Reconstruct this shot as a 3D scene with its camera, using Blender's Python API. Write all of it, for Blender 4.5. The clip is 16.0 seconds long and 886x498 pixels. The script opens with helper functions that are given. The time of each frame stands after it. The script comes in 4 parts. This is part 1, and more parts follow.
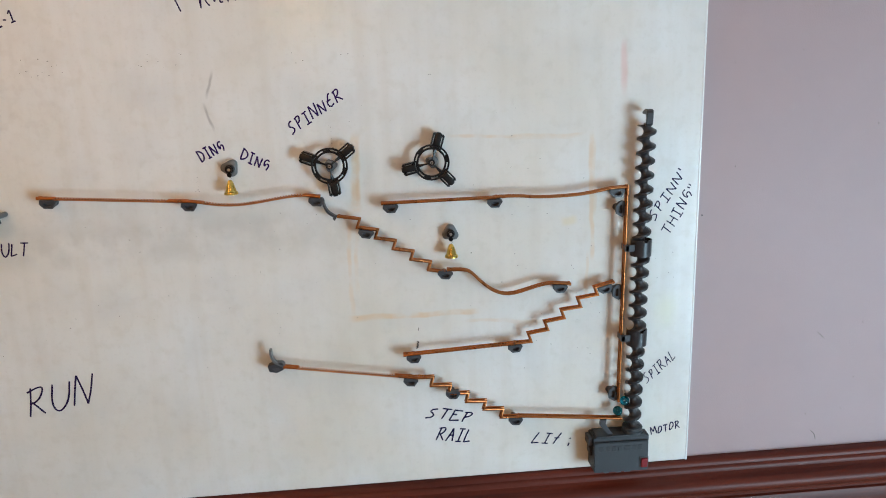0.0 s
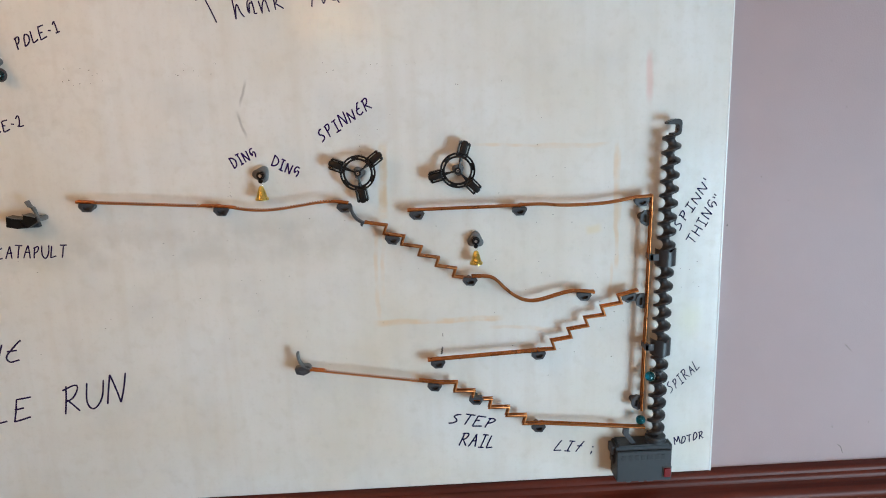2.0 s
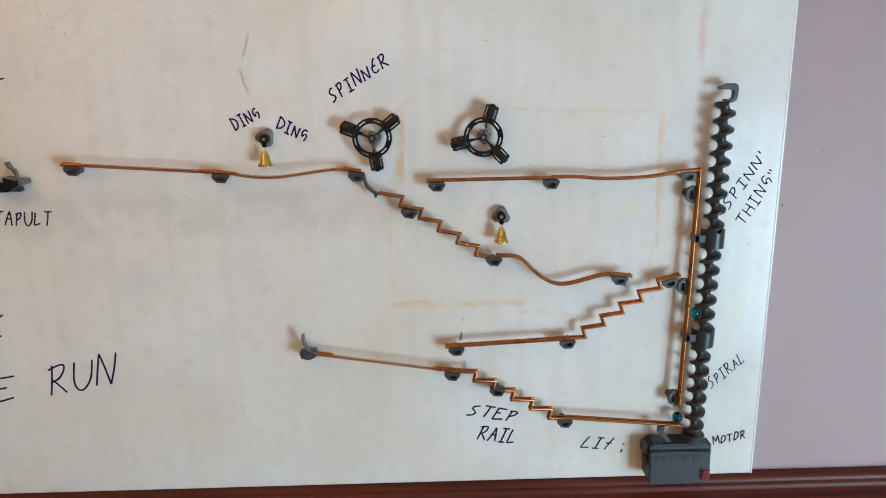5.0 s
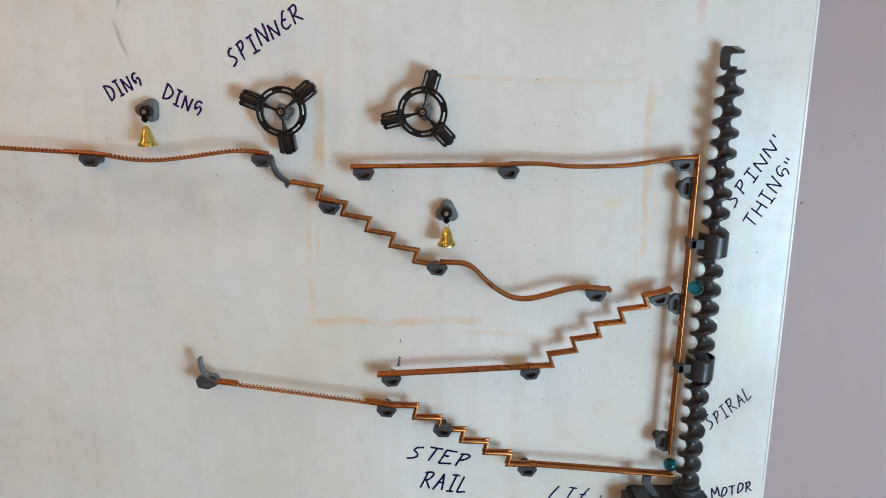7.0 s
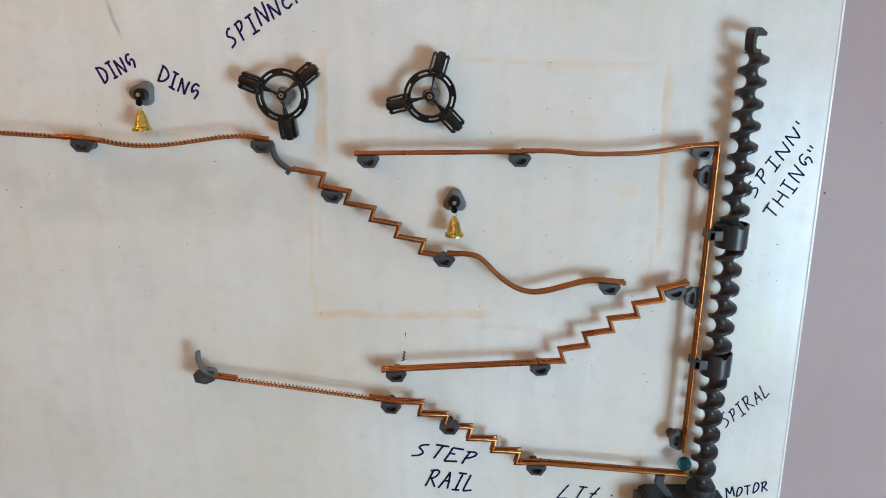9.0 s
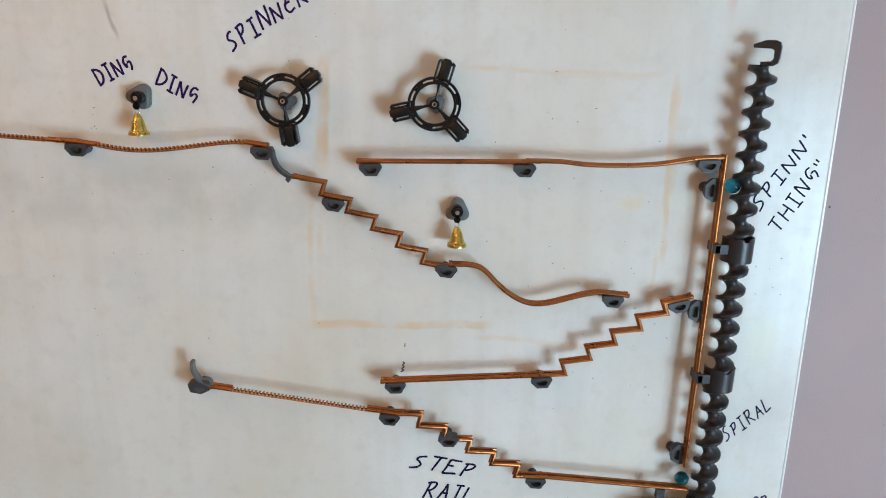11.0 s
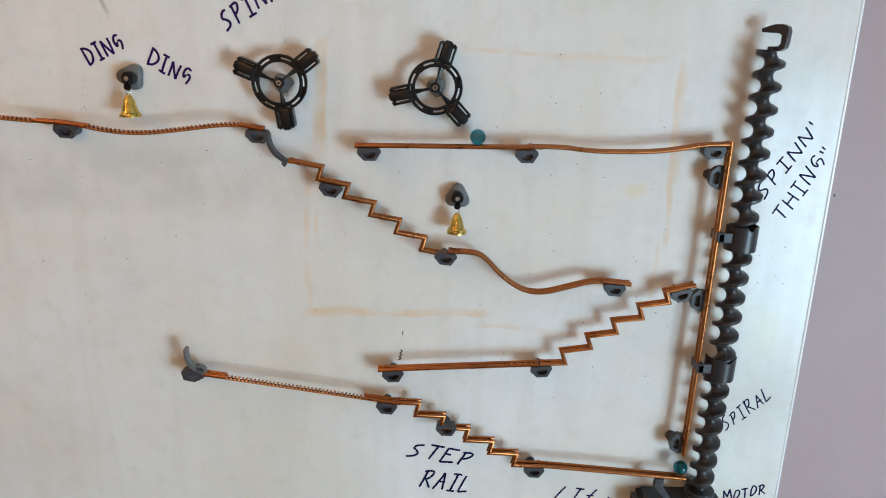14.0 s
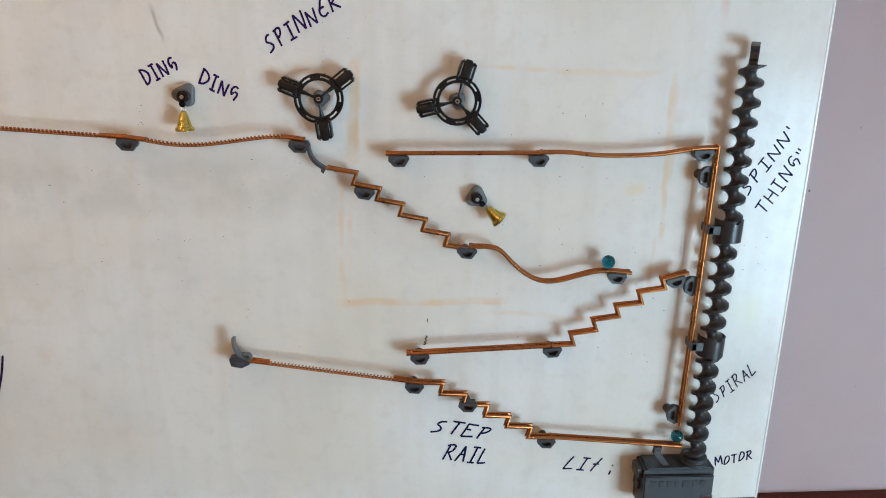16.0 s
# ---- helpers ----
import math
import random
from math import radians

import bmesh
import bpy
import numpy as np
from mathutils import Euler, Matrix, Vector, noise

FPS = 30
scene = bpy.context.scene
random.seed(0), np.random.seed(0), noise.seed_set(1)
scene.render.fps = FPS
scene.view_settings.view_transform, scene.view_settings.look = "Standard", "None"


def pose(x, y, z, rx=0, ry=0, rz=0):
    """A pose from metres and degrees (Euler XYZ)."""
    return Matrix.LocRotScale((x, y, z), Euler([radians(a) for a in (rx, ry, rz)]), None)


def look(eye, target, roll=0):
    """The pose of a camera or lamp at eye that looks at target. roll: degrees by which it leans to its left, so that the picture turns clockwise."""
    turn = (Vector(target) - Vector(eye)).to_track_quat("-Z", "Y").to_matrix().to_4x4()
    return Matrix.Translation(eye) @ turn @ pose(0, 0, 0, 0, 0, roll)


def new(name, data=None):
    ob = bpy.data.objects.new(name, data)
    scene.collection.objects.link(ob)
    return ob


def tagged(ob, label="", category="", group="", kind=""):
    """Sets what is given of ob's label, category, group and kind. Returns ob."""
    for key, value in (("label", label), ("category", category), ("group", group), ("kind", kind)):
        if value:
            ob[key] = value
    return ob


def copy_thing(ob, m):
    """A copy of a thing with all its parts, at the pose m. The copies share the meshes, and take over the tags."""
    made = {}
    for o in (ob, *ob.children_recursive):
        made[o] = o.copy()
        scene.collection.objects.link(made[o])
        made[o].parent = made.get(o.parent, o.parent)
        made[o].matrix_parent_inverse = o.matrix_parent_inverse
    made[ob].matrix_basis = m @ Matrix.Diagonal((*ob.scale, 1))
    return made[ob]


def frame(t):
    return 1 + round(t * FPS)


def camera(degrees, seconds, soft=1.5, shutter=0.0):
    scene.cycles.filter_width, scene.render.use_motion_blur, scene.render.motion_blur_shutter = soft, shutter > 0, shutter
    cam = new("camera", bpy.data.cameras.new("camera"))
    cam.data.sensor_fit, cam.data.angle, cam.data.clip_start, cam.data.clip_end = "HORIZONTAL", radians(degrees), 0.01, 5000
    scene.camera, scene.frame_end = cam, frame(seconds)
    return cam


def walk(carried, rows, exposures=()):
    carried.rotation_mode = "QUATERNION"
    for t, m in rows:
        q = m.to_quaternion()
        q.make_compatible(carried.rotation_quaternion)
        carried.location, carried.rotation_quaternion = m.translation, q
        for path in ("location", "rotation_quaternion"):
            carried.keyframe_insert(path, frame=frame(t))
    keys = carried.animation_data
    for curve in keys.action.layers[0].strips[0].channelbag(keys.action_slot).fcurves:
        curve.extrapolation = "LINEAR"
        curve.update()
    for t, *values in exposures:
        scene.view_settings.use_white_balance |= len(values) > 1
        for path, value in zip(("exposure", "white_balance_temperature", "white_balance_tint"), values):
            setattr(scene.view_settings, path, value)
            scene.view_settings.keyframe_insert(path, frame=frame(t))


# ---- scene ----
cam = camera(62.4, 16.0, soft=1.0)
PATH = [
    (0, (-0.324, -1.117, 1.63), (-0.2, 0.823, 1.158), -2.1),
    (0.5, (-0.317, -1.121, 1.631), (-0.229, 0.825, 1.18), -2.5),
    (1, (-0.32, -1.127, 1.629), (-0.241, 0.824, 1.196), -2.7),
    (1.5, (-0.32, -1.134, 1.632), (-0.252, 0.818, 1.199), -2.5),
    (2, (-0.323, -1.135, 1.626), (-0.27, 0.815, 1.188), -1.9),
    (2.5, (-0.33, -1.139, 1.62), (-0.325, 0.81, 1.172), -1.4),
    (3, (-0.346, -1.13, 1.609), (-0.363, 0.818, 1.158), -1.0),
    (3.2, (-0.356, -1.127, 1.616), (-0.371, 0.823, 1.169), -0.8),
    (5.3, (-0.322, -0.973, 1.589), (-0.289, 0.963, 1.088), -1.1),
    (5.5, (-0.309, -0.929, 1.575), (-0.254, 1.007, 1.073), -1.0),
    (6, (-0.24, -0.838, 1.54), (-0.184, 1.091, 1.017), -0.6),
    (6.5, (-0.238, -0.823, 1.548), (-0.231, 1.111, 1.039), -0.5),
    (7, (-0.244, -0.82, 1.55), (-0.247, 1.117, 1.054), -0.4),
    (7.5, (-0.247, -0.808, 1.549), (-0.259, 1.127, 1.046), -0.4),
    (8, (-0.249, -0.796, 1.541), (-0.266, 1.138, 1.031), -0.4),
    (8.5, (-0.252, -0.79, 1.544), (-0.261, 1.141, 1.021), -0.3),
    (9, (-0.251, -0.787, 1.543), (-0.257, 1.143, 1.019), -0.2),
    (11.5, (-0.27, -0.768, 1.552), (-0.233, 1.161, 1.023), 1.0),
    (12, (-0.271, -0.765, 1.552), (-0.229, 1.161, 1.015), 1.2),
    (12.5, (-0.272, -0.76, 1.549), (-0.23, 1.166, 1.011), 1.4),
    (13, (-0.275, -0.755, 1.548), (-0.232, 1.169, 1.003), 1.5),
    (13.5, (-0.276, -0.755, 1.551), (-0.229, 1.164, 0.992), 1.5),
    (14, (-0.276, -0.755, 1.552), (-0.221, 1.16, 0.978), 1.3),
    (14.5, (-0.283, -0.763, 1.558), (-0.211, 1.15, 0.979), 1.0),
    (15, (-0.304, -0.796, 1.569), (-0.213, 1.115, 0.987), 0.7),
    (15.5, (-0.323, -0.832, 1.577), (-0.22, 1.078, 0.994), 0.6),
    (16, (-0.323, -0.841, 1.578), (-0.223, 1.069, 0.992), 0.7),
]
walk(cam, [(t, look(eye, target, roll)) for t, eye, target, roll in PATH])

WINDOW_W, PENDANT_W, WARM_FILL_W, GLOW = 67, 8.2, 6.8, 7

# ---- light ----
world = bpy.data.worlds.new("daylight")
scene.world = world
world.use_nodes = True
_wn = world.node_tree.nodes
_sky = _wn.new("ShaderNodeTexSky")
_sky.sky_type, _sky.sun_disc, _sky.sun_elevation, _sky.sun_rotation = "NISHITA", False, radians(40), radians(150)
world.node_tree.links.new(_sky.outputs[0], _wn["Background"].inputs[0])
_wn["Background"].inputs[1].default_value = 0.1


def lamp(name, kind, m, energy, colour, **size):
    data = bpy.data.lights.new(name, kind)
    data.energy, data.color = energy, colour
    if kind == "AREA":
        data.shape, data.size, data.size_y = "RECTANGLE", size["w"], size["h"]
    else:
        data.shadow_soft_size = size["r"]
    ob = new(name, data)
    ob.matrix_world = m
    return ob


lamp("window_daylight", "AREA", look((1.55, -2.20, 0.76), (0.85, 0.0, 0.60)), WINDOW_W, (0.54, 0.81, 1.0), w=1.0, h=1.1)
lamp("pendant_light", "POINT", pose(-0.58, -1.52, 1.865), PENDANT_W, (1.0, 0.50, 0.18), r=0.03)
# added warm fill from the upper left, no lamp known there
lamp("floor_lamp_light", "POINT", pose(-1.35, -0.80, 2.17), WARM_FILL_W, (1.0, 0.43, 0.11), r=0.14)


# ---- materials ----
def mat(name, colour=(0.5, 0.5, 0.5), rough=0.5, metal=0.0, grain=0.0, grain_scale=60.0, bump=0.0, bump_scale=300.0, second=None, **extra):
    """A surface with colour variation at a coarse and a fine scale, and fine relief."""
    m = bpy.data.materials.new(name)
    m.use_nodes = True
    n, l = m.node_tree.nodes, m.node_tree.links
    b = n["Principled BSDF"]
    b.inputs["Base Color"].default_value = (*colour, 1)
    b.inputs["Roughness"].default_value = rough
    b.inputs["Metallic"].default_value = metal
    for key, value in extra.items():
        b.inputs[key.replace("_", " ")].default_value = value
    coords = n.new("ShaderNodeTexCoord").outputs["Object"]
    if grain:
        coarse, fine, mix, ramp = n.new("ShaderNodeTexNoise"), n.new("ShaderNodeTexNoise"), n.new("ShaderNodeMath"), n.new("ShaderNodeMix")
        coarse.inputs["Scale"].default_value, fine.inputs["Scale"].default_value = grain_scale * 0.25, grain_scale * 2
        for k in (coarse, fine):
            l.new(coords, k.inputs["Vector"])
            k.inputs["Detail"].default_value = 4
        mix.operation = "MULTIPLY_ADD"
        l.new(fine.outputs["Fac"], mix.inputs[0])
        mix.inputs[1].default_value = 0.5
        half = n.new("ShaderNodeMath")
        half.operation = "MULTIPLY"
        half.inputs[1].default_value = 0.5
        l.new(coarse.outputs["Fac"], half.inputs[0])
        l.new(half.outputs[0], mix.inputs[2])
        ramp.data_type = "RGBA"
        l.new(mix.outputs[0], ramp.inputs["Factor"])
        dark = second or tuple(c * (1 - grain) for c in colour)
        light = tuple(min(1, c * (1 + grain)) for c in colour)
        ramp.inputs["A"].default_value, ramp.inputs["B"].default_value = (*dark, 1), (*light, 1)
        l.new(ramp.outputs["Result"], b.inputs["Base Color"])
        rr = n.new("ShaderNodeMapRange")
        rr.inputs["To Min"].default_value, rr.inputs["To Max"].default_value = max(0.02, rough - 0.12), min(1, rough + 0.12)
        l.new(coarse.outputs["Fac"], rr.inputs["Value"])
        l.new(rr.outputs[0], b.inputs["Roughness"])
    if bump:
        relief, bn = n.new("ShaderNodeTexNoise"), n.new("ShaderNodeBump")
        relief.inputs["Scale"].default_value = bump_scale
        l.new(coords, relief.inputs["Vector"])
        l.new(relief.outputs["Fac"], bn.inputs["Height"])
        bn.inputs["Strength"].default_value, bn.inputs["Distance"].default_value = bump, 0.001
        l.new(bn.outputs[0], b.inputs["Normal"])
    return m


def board_material():
    """Used white laminate: orange-peel gloss, faint tan and grey wipes, tape residue, streaks."""
    m = bpy.data.materials.new("whiteboard_laminate")
    m.use_nodes = True
    n, l = m.node_tree.nodes, m.node_tree.links
    b = n["Principled BSDF"]
    b.inputs["Specular IOR Level"].default_value = 0.0
    b.inputs["Roughness"].default_value = 0.6
    b.inputs["Coat Weight"].default_value, b.inputs["Coat IOR"].default_value = 1.0, 1.31
    co = n.new("ShaderNodeTexCoord").outputs["Object"]
    warp = n.new("ShaderNodeTexNoise")
    warp.inputs["Scale"].default_value, warp.inputs["Detail"].default_value = 9, 3
    l.new(co, warp.inputs["Vector"])
    shift = n.new("ShaderNodeVectorMath")
    shift.operation = "MULTIPLY_ADD"
    l.new(warp.outputs["Color"], shift.inputs[0])
    shift.inputs[1].default_value, shift.inputs[2].default_value = (0.03, 0, 0.03), (-0.015, 0, -0.015)
    moved = n.new("ShaderNodeVectorMath")
    l.new(co, moved.inputs[0])
    l.new(shift.outputs[0], moved.inputs[1])
    sep = n.new("ShaderNodeSeparateXYZ")
    l.new(moved.outputs[0], sep.inputs[0])
    X, Z = sep.outputs["X"], sep.outputs["Z"]

    def math_(op, a, c=0.0, d=0.0):
        k = n.new("ShaderNodeMath")
        k.operation = op
        for i, v in enumerate((a, c, d)):
            if isinstance(v, (int, float)):
                k.inputs[i].default_value = v
            else:
                l.new(v, k.inputs[i])
        return k.outputs[0]

    def near(v, centre, reach, soft):
        """1 within reach of centre, falling to 0 over soft."""
        k = n.new("ShaderNodeMapRange")
        k.interpolation_type = "SMOOTHSTEP"
        l.new(math_("ABSOLUTE", math_("SUBTRACT", v, centre)), k.inputs["Value"])
        for key, value in (("From Min", reach), ("From Max", reach + soft), ("To Min", 1), ("To Max", 0)):
            k.inputs[key].default_value = value
        return k.outputs[0]

    def patch(x, z, rx, rz, sx, sz):
        return math_("MULTIPLY", near(X, x, rx, sx), near(Z, z, rz, sz))

    def noise_(scale, lo, hi, detail=4):
        k, r = n.new("ShaderNodeTexNoise"), n.new("ShaderNodeMapRange")
        k.inputs["Scale"].default_value, k.inputs["Detail"].default_value = scale, detail
        l.new(co, k.inputs["Vector"])
        l.new(k.outputs["Fac"], r.inputs["Value"])
        r.inputs["From Min"].default_value, r.inputs["From Max"].default_value = lo, hi
        return r.outputs[0]

    colour = None

    def layer(factor, tint, amount):
        nonlocal colour
        k = n.new("ShaderNodeMix")
        k.data_type = "RGBA"
        l.new(math_("MULTIPLY", factor, amount), k.inputs["Factor"])
        if colour is None:
            k.inputs["A"].default_value = (0.77, 0.76, 0.74, 1)
        else:
            l.new(colour, k.inputs["A"])
        k.inputs["B"].default_value = (*tint, 1)
        colour = k.outputs["Result"]

    layer(noise_(3.5, 0.42, 0.7), (0.66, 0.58, 0.46), 0.65)
    layer(noise_(11, 0.5, 0.75), (0.60, 0.60, 0.60), 0.4)
    layer(noise_(45, 0.52, 0.78), (0.58, 0.54, 0.47), 0.35)
    layer(noise_(170, 0.56, 0.75), (0.55, 0.52, 0.47), 0.2)
    layer(math_("MULTIPLY", patch(-0.72, 1.395, 0.22, 0.010, 0.25, 0.04), noise_(25, 0.3, 0.6)), (0.48, 0.47, 0.44), 0.38)
    # residue of a taped rectangle: (centre, lean, half width, from, to, amount)
    worn = noise_(30, 0.33, 0.60)
    upright = ((-0.3880, 0.090, .0030, 1.425, 1.540, .50), (-0.3835, 0.070, .0012, 1.300, 1.535, .25), (-0.3960, 0.035, .0012, 1.262, 1.430, .30),
               (-0.0150, 0.005, .0014, 1.335, 1.525, .40), (-0.0100, 0.005, .0006, 1.400, 1.515, .22), (-0.0225, 0.010, .0010, 1.262, 1.340, .22))
    level = ((1.2543, 0.020, .0022, -0.405, -0.205, .50), (1.2510, 0.020, .0006, -0.350, -0.215, .22), (1.2440, -0.090, .0014, -0.215, -0.085, .26),
             (1.5330, -0.012, .0007, -0.240, -0.030, .30), (1.5295, -0.012, .0005, -0.140, -0.035, .18))
    for along, rows_, mid in ((Z, upright, 1.40), (X, level, -0.27)):
        across = X if along is Z else Z
        for centre, lean, half_w, lo, hi, amount in rows_:
            bent = math_("MULTIPLY_ADD", math_("SUBTRACT", along, mid), -lean, across)
            stripe = math_("MULTIPLY", near(bent, centre, half_w, half_w * 1.6 + .0015), near(along, (lo + hi) / 2, (hi - lo) / 2 - .012, .024))
            layer(math_("MULTIPLY", stripe, worn), (0.72, 0.50, 0.29), amount * 1.3)
    layer(patch(-0.052, 1.396, 0.006, 0.002, 0.012, 0.008), (0.75, 0.6, 0.3), 0.35)
    layer(patch(0.11, 1.235, 0.0, 0.0, 0.03, 0.05), (0.76, 0.73, 0.45), 0.35)
    # wiped streaks, long from top to bottom
    wipe, stretch_map, wipe_range = n.new("ShaderNodeTexNoise"), n.new("ShaderNodeMapping"), n.new("ShaderNodeMapRange")
    stretch_map.inputs["Scale"].default_value = (34, 1, 2.2)
    l.new(co, stretch_map.inputs["Vector"])
    l.new(stretch_map.outputs[0], wipe.inputs["Vector"])
    wipe.inputs["Scale"].default_value, wipe.inputs["Detail"].default_value = 1.0, 5
    l.new(wipe.outputs["Fac"], wipe_range.inputs["Value"])
    wipe_range.inputs["From Min"].default_value, wipe_range.inputs["From Max"].default_value = 0.48, 0.75
    layer(wipe_range.outputs[0], (0.62, 0.57, 0.50), 0.32)
    # grey and red streaks
    for x, z, lean in ((-0.5840, 1.622, 0.22), (-0.5905, 1.577, -0.18)):
        bent = math_("MULTIPLY_ADD", math_("SUBTRACT", Z, z), -lean, X)
        layer(math_("MULTIPLY", near(bent, x, .0004, .0028), near(Z, z, .006, .018)), (0.30, 0.29, 0.28), 0.55)
    layer(patch(0.030, 1.625, 0.0015, 0.02, 0.006, 0.03), (0.72, 0.35, 0.32), 0.35)
    layer(math_("MULTIPLY", patch(-0.86, 1.62, 0.05, 0.05, 0.04, 0.04), noise_(60, 0.5, 0.6)), (0.45, 0.40, 0.36), 0.10)
    l.new(colour, b.inputs["Base Color"])
    peel, bn = n.new("ShaderNodeTexVoronoi"), n.new("ShaderNodeBump")
    peel.inputs["Scale"].default_value = 225
    uneven = n.new("ShaderNodeVectorMath")
    uneven.operation = "MULTIPLY_ADD"
    l.new(warp.outputs["Color"], uneven.inputs[0])
    uneven.inputs[1].default_value = (0.02, 0.0, 0.02)
    l.new(co, uneven.inputs[2])
    l.new(uneven.outputs[0], peel.inputs["Vector"])
    l.new(math_("MULTIPLY", peel.outputs["Distance"], peel.outputs["Distance"]), bn.inputs["Height"])
    bn.inputs["Strength"].default_value, bn.inputs["Distance"].default_value = 1.0, 0.00020
    l.new(bn.outputs[0], b.inputs["Coat Normal"])
    rough = n.new("ShaderNodeMapRange")
    rough.inputs["To Min"].default_value, rough.inputs["To Max"].default_value = 0.02, 0.035
    l.new(noise_(8, 0.3, 0.7), rough.inputs["Value"])
    l.new(rough.outputs[0], b.inputs["Coat Roughness"])
    return m


def wood_material():
    m = bpy.data.materials.new("mahogany_varnish")
    m.use_nodes = True
    n, l = m.node_tree.nodes, m.node_tree.links
    b = n["Principled BSDF"]
    co, mp, tex, ramp = n.new("ShaderNodeTexCoord"), n.new("ShaderNodeMapping"), n.new("ShaderNodeTexNoise"), n.new("ShaderNodeValToRGB")
    mp.inputs["Scale"].default_value = (1.5, 45, 45)
    l.new(co.outputs["Object"], mp.inputs["Vector"])
    l.new(mp.outputs[0], tex.inputs["Vector"])
    tex.inputs["Scale"].default_value, tex.inputs["Detail"].default_value = 1.6, 6
    l.new(tex.outputs["Fac"], ramp.inputs["Fac"])
    ramp.color_ramp.elements[0].position, ramp.color_ramp.elements[1].position = 0.3, 0.75
    ramp.color_ramp.elements[0].color, ramp.color_ramp.elements[1].color = (0.062, 0.0105, 0.006, 1), (0.135, 0.024, 0.012, 1)
    l.new(ramp.outputs[0], b.inputs["Base Color"])
    b.inputs["Roughness"].default_value = 0.42
    b.inputs["Specular IOR Level"].default_value = 0.22
    bn = n.new("ShaderNodeBump")
    l.new(tex.outputs["Fac"], bn.inputs["Height"])
    bn.inputs["Strength"].default_value, bn.inputs["Distance"].default_value = 0.25, 0.001
    l.new(bn.outputs[0], b.inputs["Normal"])
    return m


BOARD = board_material()
WOOD = wood_material()
# whiter than the board: the edge's highlight is put into the colour
EDGE = mat("edge_highlight_white", (0.84, 0.84, 0.83), 0.22, grain=0.04, grain_scale=40)
# paler than the north wall, chosen to bounce neutral fill onto the board
BOUNCE_PAINT = mat("pale_bounce_paint", (0.44, 0.42, 0.40), 0.8, grain=0.05, grain_scale=7, bump=0.2)
WALL = mat("wall_paint", (0.395, 0.290, 0.290), 0.5, Specular_IOR_Level=0.25, grain=0.06, grain_scale=9, bump=0.25, bump_scale=420)
CEIL = mat("ceiling_paint", (0.78, 0.77, 0.75), 0.8, grain=0.03, grain_scale=8, bump=0.2)
FLOOR = mat("floor_boards", (0.26, 0.15, 0.085), 0.4, grain=0.35, grain_scale=14)
COPPER = mat("copper_rail", (0.43, 0.145, 0.047), 0.30, metal=1.0, grain=0.22, grain_scale=180, bump=0.12, bump_scale=900)
RIB = mat("dull_copper_ribs", (0.42, 0.14, 0.045), 0.42, metal=0.9, grain=0.25, grain_scale=180)
# darkened copper: the shade in the grooves is put into the colour
GROOVE_SHADE = mat("groove_shade_copper", (0.040, 0.014, 0.008), 0.6, metal=0.4, grain=0.3, grain_scale=200)
GREY = mat("grey_plastic", (0.047, 0.047, 0.053), 0.45, Specular_IOR_Level=0.35, grain=0.12, grain_scale=120, bump=0.12, bump_scale=1500)
MIDGREY = mat("mid_grey_plastic", (0.13, 0.135, 0.14), 0.38, grain=0.12, grain_scale=120, bump=0.1, bump_scale=1500)
SCREW = mat("screw_plastic", (0.033, 0.030, 0.032), 0.30, Specular_IOR_Level=0.4, grain=0.12, grain_scale=90, bump=0.08, bump_scale=1200)
MOTORG = mat("motor_plastic", (0.024, 0.028, 0.034), 0.48, grain=0.15, grain_scale=80, bump=0.2, bump_scale=1600)
# darker copy of the motor plastic, the emboss's edge shade as colour
MOTORD = mat("motor_emboss_shade", (0.016, 0.019, 0.023), 0.5, grain=0.1, grain_scale=120)
BLACK = mat("black_plastic", (0.007, 0.0065, 0.007), 0.30, Specular_IOR_Level=0.35, grain=0.3, grain_scale=150, bump=0.08, bump_scale=900)
RECESS = mat("dark_recess", (0.062, 0.063, 0.070), 0.6, grain=0.2, grain_scale=150)
BRASS = mat("brass_bell", (0.66, 0.47, 0.12), 0.28, metal=1.0, grain=0.12, grain_scale=160, bump=0.1, bump_scale=700)
STEEL = mat("bright_steel", (0.75, 0.75, 0.74), 0.25, metal=1.0, grain=0.1, grain_scale=200)
RED = mat("red_switch", (0.20, 0.016, 0.022), 0.35, grain=0.12, grain_scale=150)
GLASS = mat("teal_glass", (0.006, 0.24, 0.34), 0.0, Transmission_Weight=1.0, IOR=1.5)
PANE = mat("window_glass", (1, 1, 1), 0.0, Transmission_Weight=1.0, IOR=1.45)
INK_BLACK = mat("navy_marker", (0.010, 0.010, 0.050), 0.7, Specular_IOR_Level=0.1, grain=0.4, grain_scale=300)
INK_PURPLE = mat("purple_marker", (0.026, 0.008, 0.075), 0.7, Specular_IOR_Level=0.1, grain=0.45, grain_scale=300)
INK_DARK = mat("dark_marker", (0.022, 0.012, 0.052), 0.7, Specular_IOR_Level=0.1, grain=0.4, grain_scale=300)
SPECK = mat("dark_speck", (0.07, 0.06, 0.055), 0.7, grain=0.3, grain_scale=400)
# glows on the pendant's shade and on the added fill light's bowl
SHADE = mat("glowing_shade_glass", (0.9, 0.85, 0.75), 0.4)
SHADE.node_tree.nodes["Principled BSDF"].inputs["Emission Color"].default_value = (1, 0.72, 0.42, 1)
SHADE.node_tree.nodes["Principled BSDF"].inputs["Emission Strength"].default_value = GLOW


